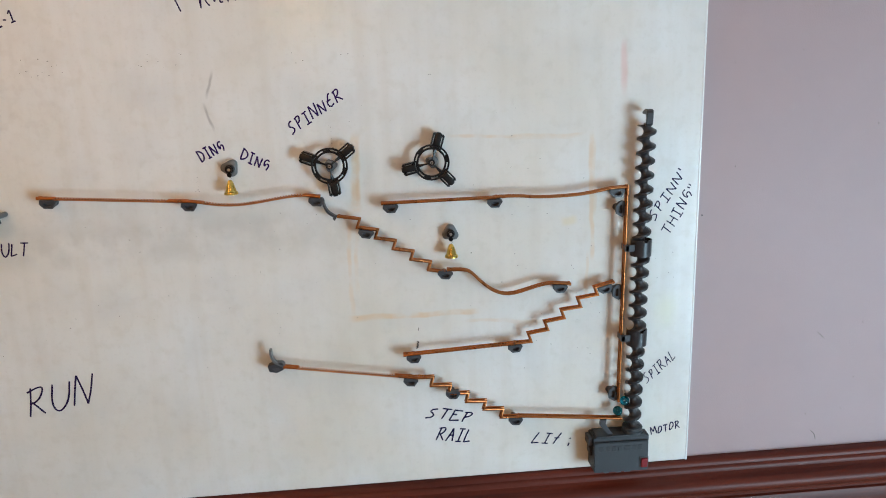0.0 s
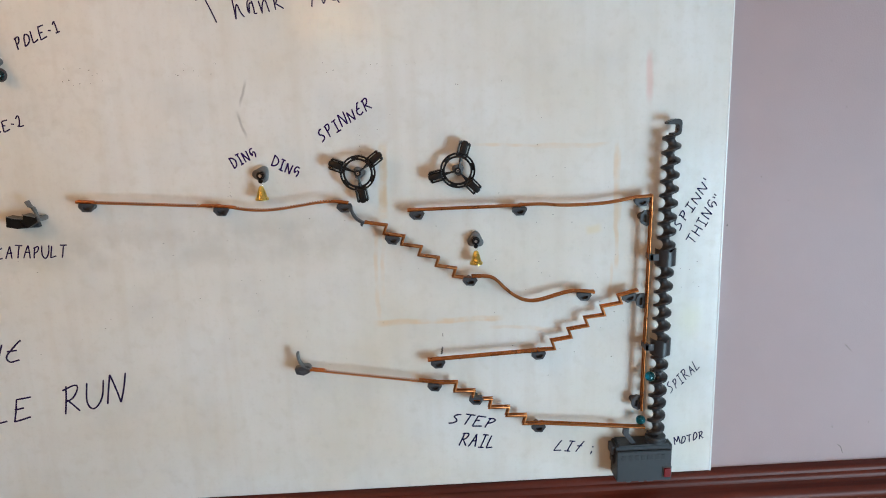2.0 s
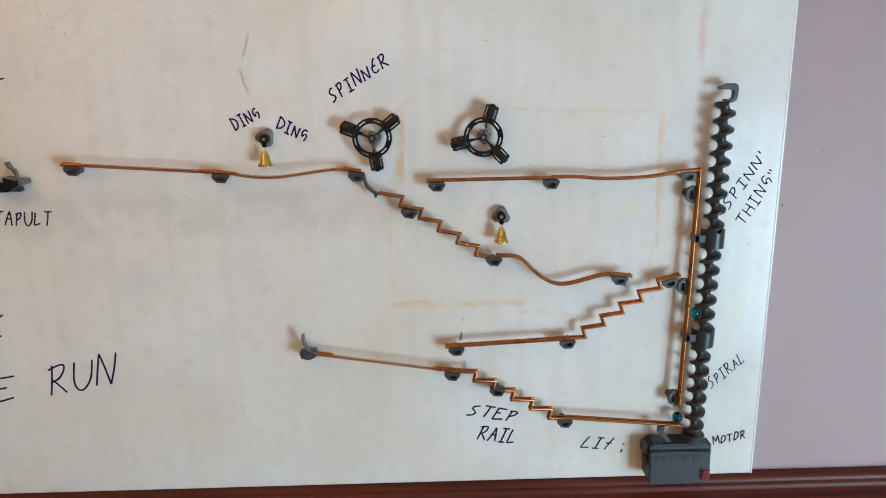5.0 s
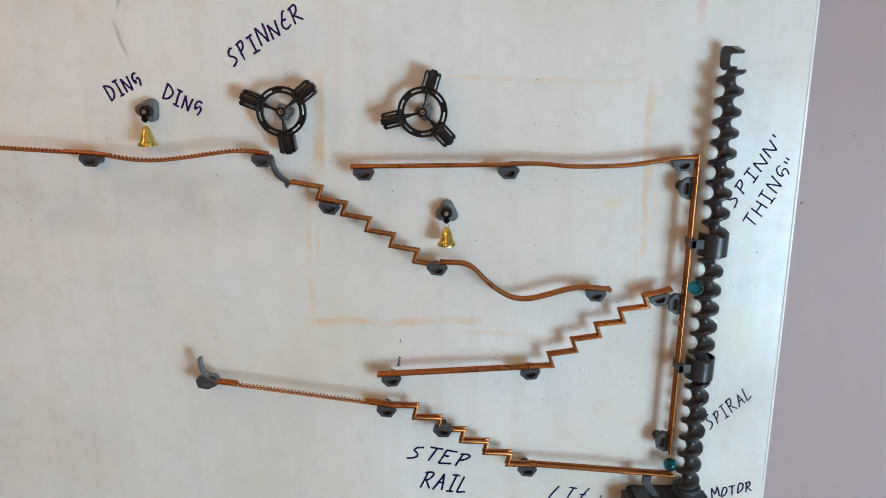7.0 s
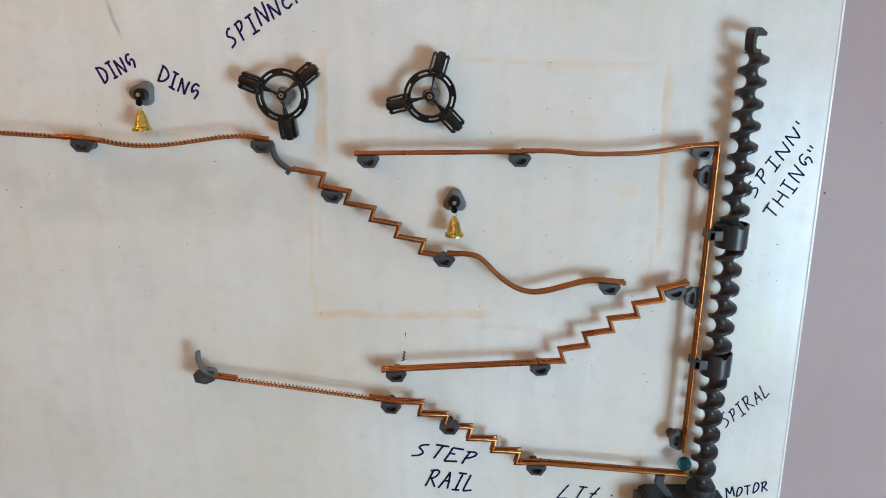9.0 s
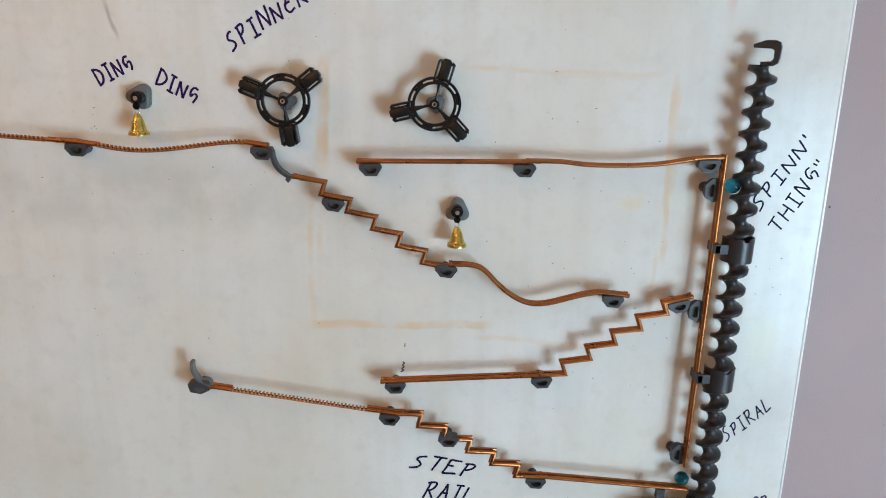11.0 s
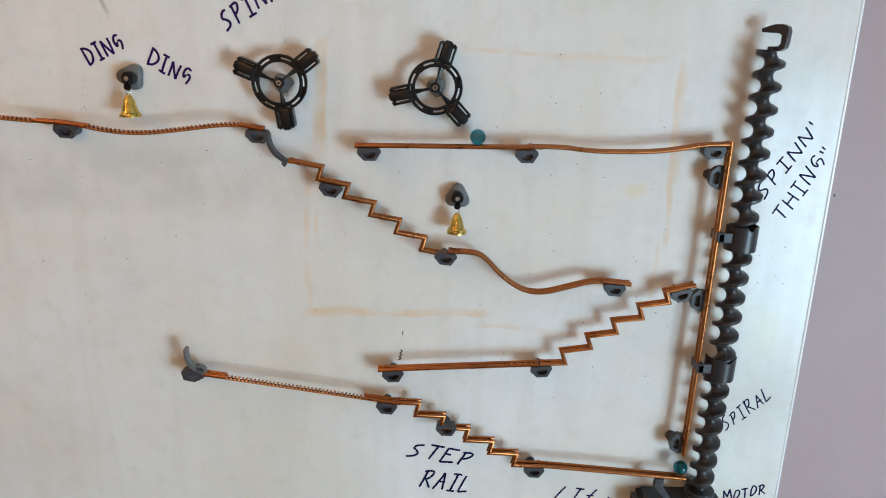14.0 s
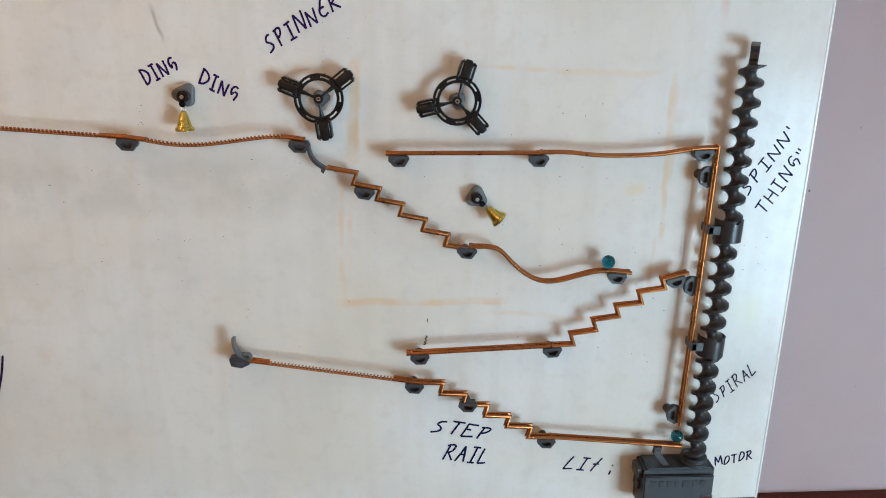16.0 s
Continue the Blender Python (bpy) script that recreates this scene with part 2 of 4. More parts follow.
# ---- mesh helpers ----
def finish(name, bm, material, smooth=None):
    bmesh.ops.recalc_face_normals(bm, faces=bm.faces)
    me = bpy.data.meshes.new(name)
    bm.to_mesh(me)
    bm.free()
    me.materials.append(material)
    if smooth is not None:
        me.shade_smooth()
        if smooth < 180:
            me.set_sharp_from_angle(angle=radians(smooth))
    return me


def part(name, bm, material, parent=None, label="", smooth=20):
    ob = new(name, finish(name, bm, material, smooth))
    if parent:
        ob.parent = parent
    return tagged(ob, label)


def thing(name, m, label, category, group="", kind=""):
    ob = new(name)
    ob.empty_display_size = 0.02
    ob.matrix_world = m
    return tagged(ob, label, category, group, kind)


def box(x0, x1, y0, y1, z0, z1, bevel=0.0, segments=2, bm=None):
    own = bmesh.new()
    bmesh.ops.create_cube(own, size=1, matrix=Matrix.LocRotScale(((x0 + x1) / 2, (y0 + y1) / 2, (z0 + z1) / 2), None, (x1 - x0, y1 - y0, z1 - z0)))
    if bevel:
        bmesh.ops.bevel(own, geom=own.edges[:], offset=bevel, segments=segments, affect="EDGES", profile=0.5)
    return own if bm is None else join(bm, own)


def join(bm, other, m=None):
    if m:
        bmesh.ops.transform(other, matrix=m, verts=other.verts)
    me = bpy.data.meshes.new("joined")
    other.to_mesh(me)
    other.free()
    bm.from_mesh(me)
    bpy.data.meshes.remove(me)
    return bm


def sweep(points, radii, sides=10, squash=1.0, bm=None):
    """A tube through the points. squash flattens it along the world's y."""
    bm = bm or bmesh.new()
    pts = [Vector(p) for p in points]
    radii = [radii] * len(pts) if isinstance(radii, (int, float)) else radii
    rings = []
    for i, p in enumerate(pts):
        a = (p - pts[i - 1]).normalized() if i else None
        c = (pts[i + 1] - p).normalized() if i + 1 < len(pts) else None
        d = (a or c) if a is None or c is None else (a + c)
        d = (d if d.length > 1e-5 else (a or c)).normalized()
        stretch = 1.0 if a is None or c is None else min(1.6, 1 / max(0.3, d.dot(c)))
        side = Vector((0, 1, 0)) if abs(d.y) < 0.9 else Vector((1, 0, 0))
        side = (side - d * side.dot(d)).normalized()
        up = d.cross(side)
        ring = []
        for k in range(sides):
            w = 2 * math.pi * k / sides
            off = side * math.cos(w) * radii[i] + up * math.sin(w) * radii[i] * stretch
            off.y *= squash
            ring.append(bm.verts.new(p + off))
        rings.append(ring)
    for r0, r1 in zip(rings, rings[1:]):
        for k in range(sides):
            bm.faces.new((r0[k], r0[(k + 1) % sides], r1[(k + 1) % sides], r1[k]))
    bm.faces.new(rings[0][::-1])
    bm.faces.new(rings[-1])
    return bm


def lathe(profile, sides=32, bm=None):
    """A solid of revolution about z from (r, z) pairs; a ring where the last pair repeats the first."""
    bm = bm or bmesh.new()
    ring = profile[0] == profile[-1]
    loops = [[bm.verts.new((r * math.cos(2 * math.pi * k / sides), r * math.sin(2 * math.pi * k / sides), z)) for k in range(sides)] for r, z in (profile[:-1] if ring else profile)]
    for r0, r1 in zip(loops, loops[1:] + loops[:1] if ring else loops[1:]):
        for k in range(sides):
            bm.faces.new((r0[k], r0[(k + 1) % sides], r1[(k + 1) % sides], r1[k]))
    if not ring:
        bm.faces.new(loops[0][::-1])
        bm.faces.new(loops[-1])
    return bm


def slab(outline, y0, y1, bevel=0.0, segments=2, bm=None):
    """A plate with an (x, z) outline between two depths."""
    own = bmesh.new()
    f = own.faces.new([own.verts.new((x, y0, z)) for x, z in outline])
    top = bmesh.ops.extrude_face_region(own, geom=[f])
    bmesh.ops.translate(own, verts=[v for v in top["geom"] if isinstance(v, bmesh.types.BMVert)], vec=(0, y1 - y0, 0))
    if bevel:
        bmesh.ops.bevel(own, geom=[e for e in own.edges if all(abs(v.co.y - y0) < 1e-7 for v in e.verts)], offset=bevel, segments=segments, affect="EDGES", profile=0.5)
    return own if bm is None else join(bm, own)


def rounded(corners, radius, steps=6):
    """The (x, z) outline of a polygon with rounded corners."""
    out, n = [], len(corners)
    for i in range(n):
        p, a, c = Vector(corners[i]), Vector(corners[i - 1]), Vector(corners[(i + 1) % n])
        u, v = (a - p).normalized(), (c - p).normalized()
        half = math.acos(max(-1, min(1, u.dot(v)))) / 2
        cut = radius / math.tan(half)
        centre = p + (u + v).normalized() * radius / math.sin(half)
        s, e = p + u * cut - centre, p + v * cut - centre
        a0, a1 = math.atan2(s.y, s.x), math.atan2(e.y, e.x)
        turn = (a1 - a0 + math.pi) % (2 * math.pi) - math.pi
        out += [(centre.x + radius * math.cos(a0 + turn * k / steps), centre.y + radius * math.sin(a0 + turn * k / steps)) for k in range(steps + 1)]
    return out


def flatten(ob, depth, size=1.0):
    """Scales the parts' depth, and their size in the other directions."""
    for piece in ob.children_recursive:
        piece.data.transform(Matrix.Diagonal((size, depth, size, 1)))
        piece.location.y *= depth


def smooth_path(pts, rounds=3):
    for _ in range(rounds):
        out = [pts[0]]
        for a, c in zip(pts, pts[1:]):
            out += [tuple(0.75 * p + 0.25 * q for p, q in zip(a, c)), tuple(0.25 * p + 0.75 * q for p, q in zip(a, c))]
        pts = out + [pts[-1]]
    return pts


# ---- the room ----
X0, X1, Y0, TOP = -3.0, 2.30, -2.25, 2.55
FACE = 0.012  # the painted wall's face


def structure(name, bm, material, label, category, smooth=None):
    return tagged(part(name, bm, material, smooth=smooth), label, category, kind="structure")


structure("floor", box(X0 - .1, X1 + .1, Y0 - .1, FACE + .12, -0.1, 0), FLOOR, "brown wooden floor boards of the room", "floor")
structure("ceiling", box(X0 - .1, X1 + .1, Y0 - .1, FACE + .12, TOP, TOP + 0.1), CEIL, "plain white painted ceiling over the room", "ceiling")
structure("wall_north", box(X0 - .1, X1 + .1, FACE, FACE + 0.12, 0, TOP), WALL, "pinkish beige painted wall behind the whiteboard", "wall")
# walls out of view take the paler paint, as reflectors of fill light
structure("wall_west", box(X0 - 0.1, X0, Y0 - .1, FACE, 0, TOP), BOUNCE_PAINT, "unseen side wall painted pale to bounce light", "wall")
WX0, WX1, WZ0, WZ1 = 0.98, 2.12, 0.15, 1.37
south = box(X0, WX0, Y0 - .1, Y0, 0, TOP)
box(WX1, X1, Y0 - .1, Y0, 0, TOP, bm=south)
box(WX0, WX1, Y0 - .1, Y0, 0, WZ0, bm=south)
box(WX0, WX1, Y0 - .1, Y0, WZ1, TOP, bm=south)
structure("wall_south", south, BOUNCE_PAINT, "unseen wall painted pale to bounce light, with a window opening", "wall")
structure("wall_east", box(X1, X1 + .1, Y0 - .1, FACE, 0, TOP), BOUNCE_PAINT, "unseen side wall painted pale to bounce light", "wall")

window = thing("window_1", pose(0, 0, 0), "white framed window letting in daylight", "window", kind="structure")
frame_bm = box(WX0, WX0 + .05, Y0 - .08, Y0 - .02, WZ0, WZ1, .004)
for a in ((WX1 - .05, WX1, WZ0, WZ1), (WX0 + .05, WX1 - .05, WZ0, WZ0 + .05), (WX0 + .05, WX1 - .05, WZ1 - .05, WZ1)):
    box(a[0], a[1], Y0 - .08, Y0 - .02, a[2], a[3], .004, bm=frame_bm)
part("window_frame", frame_bm, CEIL, window)
pane = part("pane", box(WX0 + .05, WX1 - .05, Y0 - .055, Y0 - .049, WZ0 + .05, WZ1 - .05), PANE, window)
pane.visible_shadow = False

pendant = thing("pendant_lamp", pose(-0.58, -1.52, 1.985), "warm glowing glass pendant lamp hanging on a cord", "lamp")
part("shade", lathe([(.022, .060), (.050, .045), (.078, 0), (.086, -.050), (.083, -.050), (.075, 0), (.047, .042), (.020, .055)], 32), SHADE, pendant, "lit frosted glass shade")
part("cap", lathe([(.024, .056), (.024, .080), (.008, .095)], 24), BRASS, pendant)
part("cord", sweep([(0, 0, .09), (0, 0, TOP - 1.985)], .003, 8), BLACK, pendant)

# made-up uplighter, out of view, that carries the added warm fill
floor_lamp = thing("floor_lamp", pose(-1.35, -0.80, 0), "added unseen standing uplighter with a warm glowing bowl", "lamp")
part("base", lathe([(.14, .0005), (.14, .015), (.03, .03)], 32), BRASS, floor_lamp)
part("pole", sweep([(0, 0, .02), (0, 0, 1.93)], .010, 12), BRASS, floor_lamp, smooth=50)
part("bowl", lathe([(.02, 1.93), (.10, 1.95), (.17, 2.00), (.168, 2.00), (.10, 1.955), (.02, 1.94)], 36), SHADE, floor_lamp, "warm lit bowl of the added fill light")


# moulded wooden rail under the board
profile = [(FACE, .957), (-.003, .957), (-.006, .9555), (-.008, .952), (-.0085, .948), (-.0115, .9465), (-.0135, .943), (-.0135, .938), (-.0165, .9355)]
profile += [(-.020 - .017 * math.sin(math.pi * k / 10), .9335 - .030 * (1 - math.cos(math.pi * k / 10)) / 2) for k in range(11)]
profile += [(-.018, .900), (-.018, .892), (-.0225, .890), (-.0245, .885), (-.0245, .868), (-.012, .862), (-.012, .84), (FACE, .84)]
rail_bm = bmesh.new()
ends = [[rail_bm.verts.new((x, y, z + .0020 + (x - .15) * .0078)) for y, z in profile] for x in (X0, X1)]
for k in range(len(profile)):
    j = (k + 1) % len(profile)
    rail_bm.faces.new((ends[0][k], ends[0][j], ends[1][j], ends[1][k]))
rail_bm.faces.new(ends[0])
rail_bm.faces.new(ends[1][::-1])
structure("trim", rail_bm, WOOD, "glossy dark mahogany moulded rail along the wall", "trim", 35)
structure("wainscot", box(X0, X1, FACE - .01, FACE - .001, 0, .84), WOOD, "dark mahogany panelling below the moulded rail", "panelling")

board_bm = box(-2.28, 0.157, 0.0, FACE - .0005, .9597, 2.177, .0028, 4)
for v in board_bm.verts:
    if v.co.z < 1.5:
        v.co.z += (v.co.x - .15) * .0078
board = part("whiteboard", board_bm, BOARD, smooth=8)
# added strip that stands in for the bright highlight on the board's edge
edge_bm = box(.1552, .1582, -.0005, FACE - .0005, .9602, 2.1765, .0006, 2)
part("edge_strip", edge_bm, EDGE, board, "narrow glossy strip added whiter for the edge's highlight", smooth=60)
tagged(board, "used glossy white magnetic board with stains and writing", "whiteboard")


# ---- rails ----
ROD, GAP, DEPTH = 0.0021, 0.0037, -0.021


def rail(points, label, ribbed=(), bend=0, group="copper marble rails", name="marble_rail"):
    """A track of two parallel rods. points: (x, z). ribbed: (from, to) in metres along it."""
    base = points[0]
    ob = thing(name, pose(base[0], DEPTH, base[1]), label, "marble rail", group)
    local = [(x - base[0], z - base[1]) for x, z in points]
    if bend:
        local = smooth_path(local, bend)
    length = [0.0]
    for a, c in zip(local, local[1:]):
        length.append(length[-1] + math.dist(a, c))

    def at(s):
        for i in range(1, len(local)):
            if s <= length[i] or i == len(local) - 1:
                f = (s - length[i - 1]) / max(1e-9, length[i] - length[i - 1])
                return tuple(p + (q - p) * f for p, q in zip(local[i - 1], local[i]))

    for side, rod_name in ((-1, "front_rod"), (1, "back_rod")):
        if not ribbed:
            part(rod_name, sweep([(x, side * GAP, z) for x, z in local], ROD, 12), COPPER, ob, smooth=50)
            continue
        stops = [ribbed[0] + (ribbed[1] - ribbed[0]) * k / 30 for k in range(31)]
        for s0, s1 in ((0.0, ribbed[0]), (ribbed[1], length[-1])):
            part(rod_name, sweep([(at(s)[0], side * GAP, at(s)[1]) for s in (s0, (s0 + s1) / 2, s1)], ROD, 12), COPPER, ob, smooth=50)
        if side < 0:
            part("edge_rod", sweep([(at(s)[0], side * GAP, at(s)[1] - .0014) for s in stops], ROD * .5, 8), RIB, ob, smooth=50)
    if ribbed:
        # core coloured dark so the gaps between the rungs read as shaded
        part("core", sweep([(at(s)[0], -GAP * .6, at(s)[1] - .0007) for s in stops], .0013, 8), GROOVE_SHADE, ob, "copper core coloured dark for the shade between ribs", smooth=50)
        ribs, s = bmesh.new(), ribbed[0] + .0015
        while s < ribbed[1] - .001:
            a = at(s)
            sweep([(a[0], -GAP - .0013, a[1] - .0012), (a[0] + .0003, -GAP - .0008, a[1] + .0006), (a[0] + .0005, -GAP * .6, a[1] + .0014), (a[0] + .0007, 0, a[1] + .0010)], .0012, 6, bm=ribs)
            s += .0042
        tagged(part("ribs", ribs, RIB, ob, "row of copper rungs across the track", smooth=50), kind="stuff")
    for s in (0.012, length[-1] - 0.012):
        x, z = at(s)
        part("cross_tie", box(x - .003, x + .003, -GAP, GAP, z - .0026, z - .0012, .0003, 1), COPPER, ob)
    for s0 in (0.0, length[-1] - 0.004):
        a, c = at(s0 + .0002), at(s0 + 0.0038)
        bm = bmesh.new()
        for side in (-1, 1):
            sweep([(a[0], side * GAP, a[1]), (c[0], side * GAP, c[1])], ROD * 1.22, 10, bm=bm)
        part("end_sleeve", bm, COPPER, ob, smooth=50)
    return ob


def stairs(x, z, count, run, drop, back, sag, lead, tail):
    """Treads that sink by sag, joined by risers that go back by back and down by drop."""
    pts = [(x, z)]
    for k in range(count):
        w = lead if k == 0 else run
        x, z = x + w, z - sag * w / run
        pts.append((x, z))
        x, z = x - back, z - drop
        pts.append((x, z))
    pts.append((x + tail, z - sag * tail / run))
    return pts


rail([(-.8443, 1.4712), (-.6343, 1.4566)], "ribbed straight copper marble rail on grey magnetic holders", (.024, .185))
rail([(-.6343, 1.4566), (-.6111, 1.4540), (-.5869, 1.4495), (-.5647, 1.4480), (-.5424, 1.4490), (-.5081, 1.4535), (-.4799, 1.4576), (-.4577, 1.4581), (-.4354, 1.4540)],
     "ribbed wavy copper marble rail under a brass bell", (.026, .176), 3)
rail([(-.3456, 1.4394), (-.1710, 1.4404)], "straight smooth copper marble rail below a black spinner")
rail([(-.1710, 1.4414), (-.1357, 1.4414), (-.1134, 1.4384), (-.0892, 1.4374), (-.0418, 1.4384), (-.0135, 1.4424), (.0067, 1.4465), (.0349, 1.4475)],
     "gently dipping copper marble rail leading from the lift", bend=3)
rail(stairs(-.4122, 1.4232, 5, .0308, .0126, .0045, .0056, .0333, .0283), "stepped copper marble rail descending under a spinner")
rail([(-.2492, 1.3304), (-.2215, 1.3294), (-.2104, 1.3238), (-.1962, 1.3077), (-.1791, 1.2935), (-.1619, 1.2860), (-.1437, 1.2860), (-.1205, 1.2925), (-.1003, 1.2981), (-.0842, 1.3001), (-.0539, 1.2966)],
     "curved copper marble rail dipping like a slide", bend=3)
rail([(-.3234, 1.1936), (-.1468, 1.2022)], "straight copper marble rail rising slightly")
rail([(-.1457, 1.2027), (-.1175, 1.2037), (-.1225, 1.2178), (-.0907, 1.2224), (-.0958, 1.2360), (-.0640, 1.2405), (-.0690, 1.2542), (-.0372, 1.2577), (-.0423, 1.2718), (-.0105, 1.2764), (-.0155, 1.2890), (.0158, 1.2966)],
     "stepped copper marble rail climbing towards the lift")
rail([(-.5132, 1.1865), (-.3022, 1.1537)], "ribbed straight copper marble rail with a grey hook", (.024, .176))
rail(stairs(-.3022, 1.1540, 5, .0323, .0146, .0042, .0012, .0247, .0293), "stepped copper marble rail going down to the lift")
rail([(-.1407, 1.0750), (.0329, 1.0589)], "straight copper marble rail feeding the lift")


def upright_rail(x0, z0, x1, z1, label):
    ob = thing("marble_rail", pose(x0, -.022, z0), label, "marble rail", "copper marble rails")
    for side, rod_name in ((-1, "front_rod"), (1, "back_rod")):
        part(rod_name, sweep([(0, side * GAP, 0), (x1 - x0, side * GAP, z1 - z0)], ROD, 12), COPPER, ob, smooth=50)
    for f in (.1, .9):
        x, z = (x1 - x0) * f, (z1 - z0) * f
        part("cross_tie", box(x - .0027, x - .0012, -GAP, GAP, z - .003, z + .003, .0003, 1), COPPER, ob)
    return ob


upright_rail(.0265, 1.0896, .0302, 1.2748, "upright copper guide rail beside the spiral lift")
upright_rail(.0303, 1.2758, .0334, 1.4505, "upright copper guide rail beside the spiral lift")


# ---- holders ----
def make_holder():
    ob = thing("rail_holder", pose(0, 0, 0), "grey plastic magnetic holder under a copper rail", "holder", "grey rail holders")
    outer = [(-.0112, -.0012), (.0110, -.0012), (.0125, -.0048), (.0070, -.0139), (-.0052, -.0139), (-.0119, -.0071)]
    inner = [(x * .54 + .0006, (z + .007) * .48 - .0078) for x, z in outer]
    bm = bmesh.new()
    loops = [[bm.verts.new((x * s, y, (z + .007) * s - .007)) for x, z in o] for o, y, s in
             ((outer, -.017, .80), (outer, -.033, 1.0), (outer, -.0355, .95), (inner, -.0355, 1.0), (inner, -.026, .9))]
    for a, c in zip(loops, loops[1:]):
        for k in range(6):
            bm.faces.new((a[k], a[(k + 1) % 6], c[(k + 1) % 6], c[k]))
    bm.faces.new(loops[0])
    bmesh.ops.bevel(bm, geom=[e for e in bm.edges if e.calc_length() > .006 and abs(e.verts[0].co.y - e.verts[1].co.y) > .004], offset=.0009, segments=2, affect="EDGES")
    part("holder_body", bm, GREY, ob, smooth=30)
    part("socket", slab([(x * .92, (z + .0078) * .92 - .0078) for x, z in inner], -.0268, -.0262), RECESS, ob, "dark hollow socket")
    part("base_magnet", join(bmesh.new(), lathe([(.0052, 0), (.0052, .005), (.0050, .008), (.0050, .0175)], 24), pose(0, -.0005, -.0085, 90, 0, 0)), GREY, ob)
    part("rail_cradle", box(-.010, .010, -.0345, -.0215, -.0019, -.0009, .0003, 1), GREY, ob)
    return ob


holder = make_holder()
flatten(holder, .77)
PLACES = [(-.6282, 1.4566, 4), (-.4415, 1.4550, 2), (-.3315, 1.4394, 0), (-.1730, 1.4399, 0), (.0168, 1.4470, -2),
          (-.3698, 1.4020, 9), (-.2517, 1.3309, 6), (-.0711, 1.2986, 4), (-.3073, 1.1951, -2), (-.1447, 1.2027, -4),
          (-.0004, 1.2930, -14), (-.3133, 1.1558, 6), (-.2467, 1.1290, 2), (-.1447, 1.0755, 4), (-.8291, 1.4702, 3), (-.9947, 1.4772, 14)]
holder.matrix_world = pose(PLACES[0][0], 0, PLACES[0][1] - .0010, 0, PLACES[0][2], 0)
for x, z, tilt in PLACES[1:]:
    copy_thing(holder, pose(x, 0, z - .0010, 0, tilt, 0))
for x, z in ((.0318, 1.4152), (.0288, 1.2804), (.0257, 1.1048)):
    tagged(copy_thing(holder, pose(x + .0010, 0, z - .0025, 0, 90, 0) @ Matrix.Diagonal((1.1, .76, 1.1, 1))), "dark grey holder turned sideways beside the upright rail")


# grey end pieces
def strip(points, half, thick, name, parent, material=GREY):
    """A flat band of even thickness along an (x, z) line."""
    pts = smooth_path(points, 3)
    outline_a, outline_b = [], []
    for i, p in enumerate(pts):
        a, c = Vector(pts[max(0, i - 1)]), Vector(pts[min(len(pts) - 1, i + 1)])
        d = (c - a).normalized()
        q = Vector((-d.y, d.x)) * thick / 2
        outline_a.append((p[0] + q.x, p[1] + q.y))
        outline_b.append((p[0] - q.x, p[1] - q.y))
    return part(name, slab(outline_a + outline_b[::-1], -half, half, .0006, 2), material, parent)


guide = thing("curved_guide", pose(-.4354, DEPTH, 1.4510), "grey plastic curved guide between two copper rails", "guide")
strip([(0, 0), (.0035, -.001), (.004, -.010), (.009, -.021), (.0205, -.029)], .0065, .0034, "chute", guide, GREY)
part("lip", slab([(.0195, -.0265), (.0235, -.0275), (.0195, -.0345), (.0165, -.031)], -.006, .006, .0005), GREY, guide)
part("clip", box(-.004, .002, -.006, .006, -.004, .001, .0008), GREY, guide)

catcher = thing("end_hook", pose(-.5238, 0, 1.1896), "grey plastic hooked end stop on a magnetic base", "end stop")
strip([(-.0065, .027), (-.0068, .018), (-.004, .009), (.003, .002), (.0115, -.0015)], .006, .0036, "hook", catcher, MIDGREY)
catcher.children[-1].location = (0, -.030, 0)
part("base", join(bmesh.new(), slab(rounded([(-.0135, .001), (-.011, -.0095), (.001, -.012), (.0115, -.007), (.012, .002), (.003, .005)], .0025), -.036, -.020, .0015), Matrix.Identity(4)), GREY, catcher)
part("ring", join(bmesh.new(), lathe([(.0035, -.003), (.0062, -.003), (.0062, .003), (.0035, .003), (.0035, -.003)], 20), pose(.008, -.030, .001, 90, 0, 0)), MIDGREY, catcher)
part("base_magnet", join(bmesh.new(), lathe([(.0070, 0), (.0070, .020)], 24), pose(-.002, -.0005, -.0090, 90, 0, 0)), GREY, catcher)
part("socket", slab([(-.006, -.004), (.004, -.003), (.007, -.0065), (-.002, -.0095)], -.0366, -.0358), RECESS, catcher, "dark hollow socket")
flatten(catcher, .76)


# ---- spinners ----
TRIANGLE = rounded([(0, .0130), (-.0125, -.0085), (.0125, -.0085)], .0048)


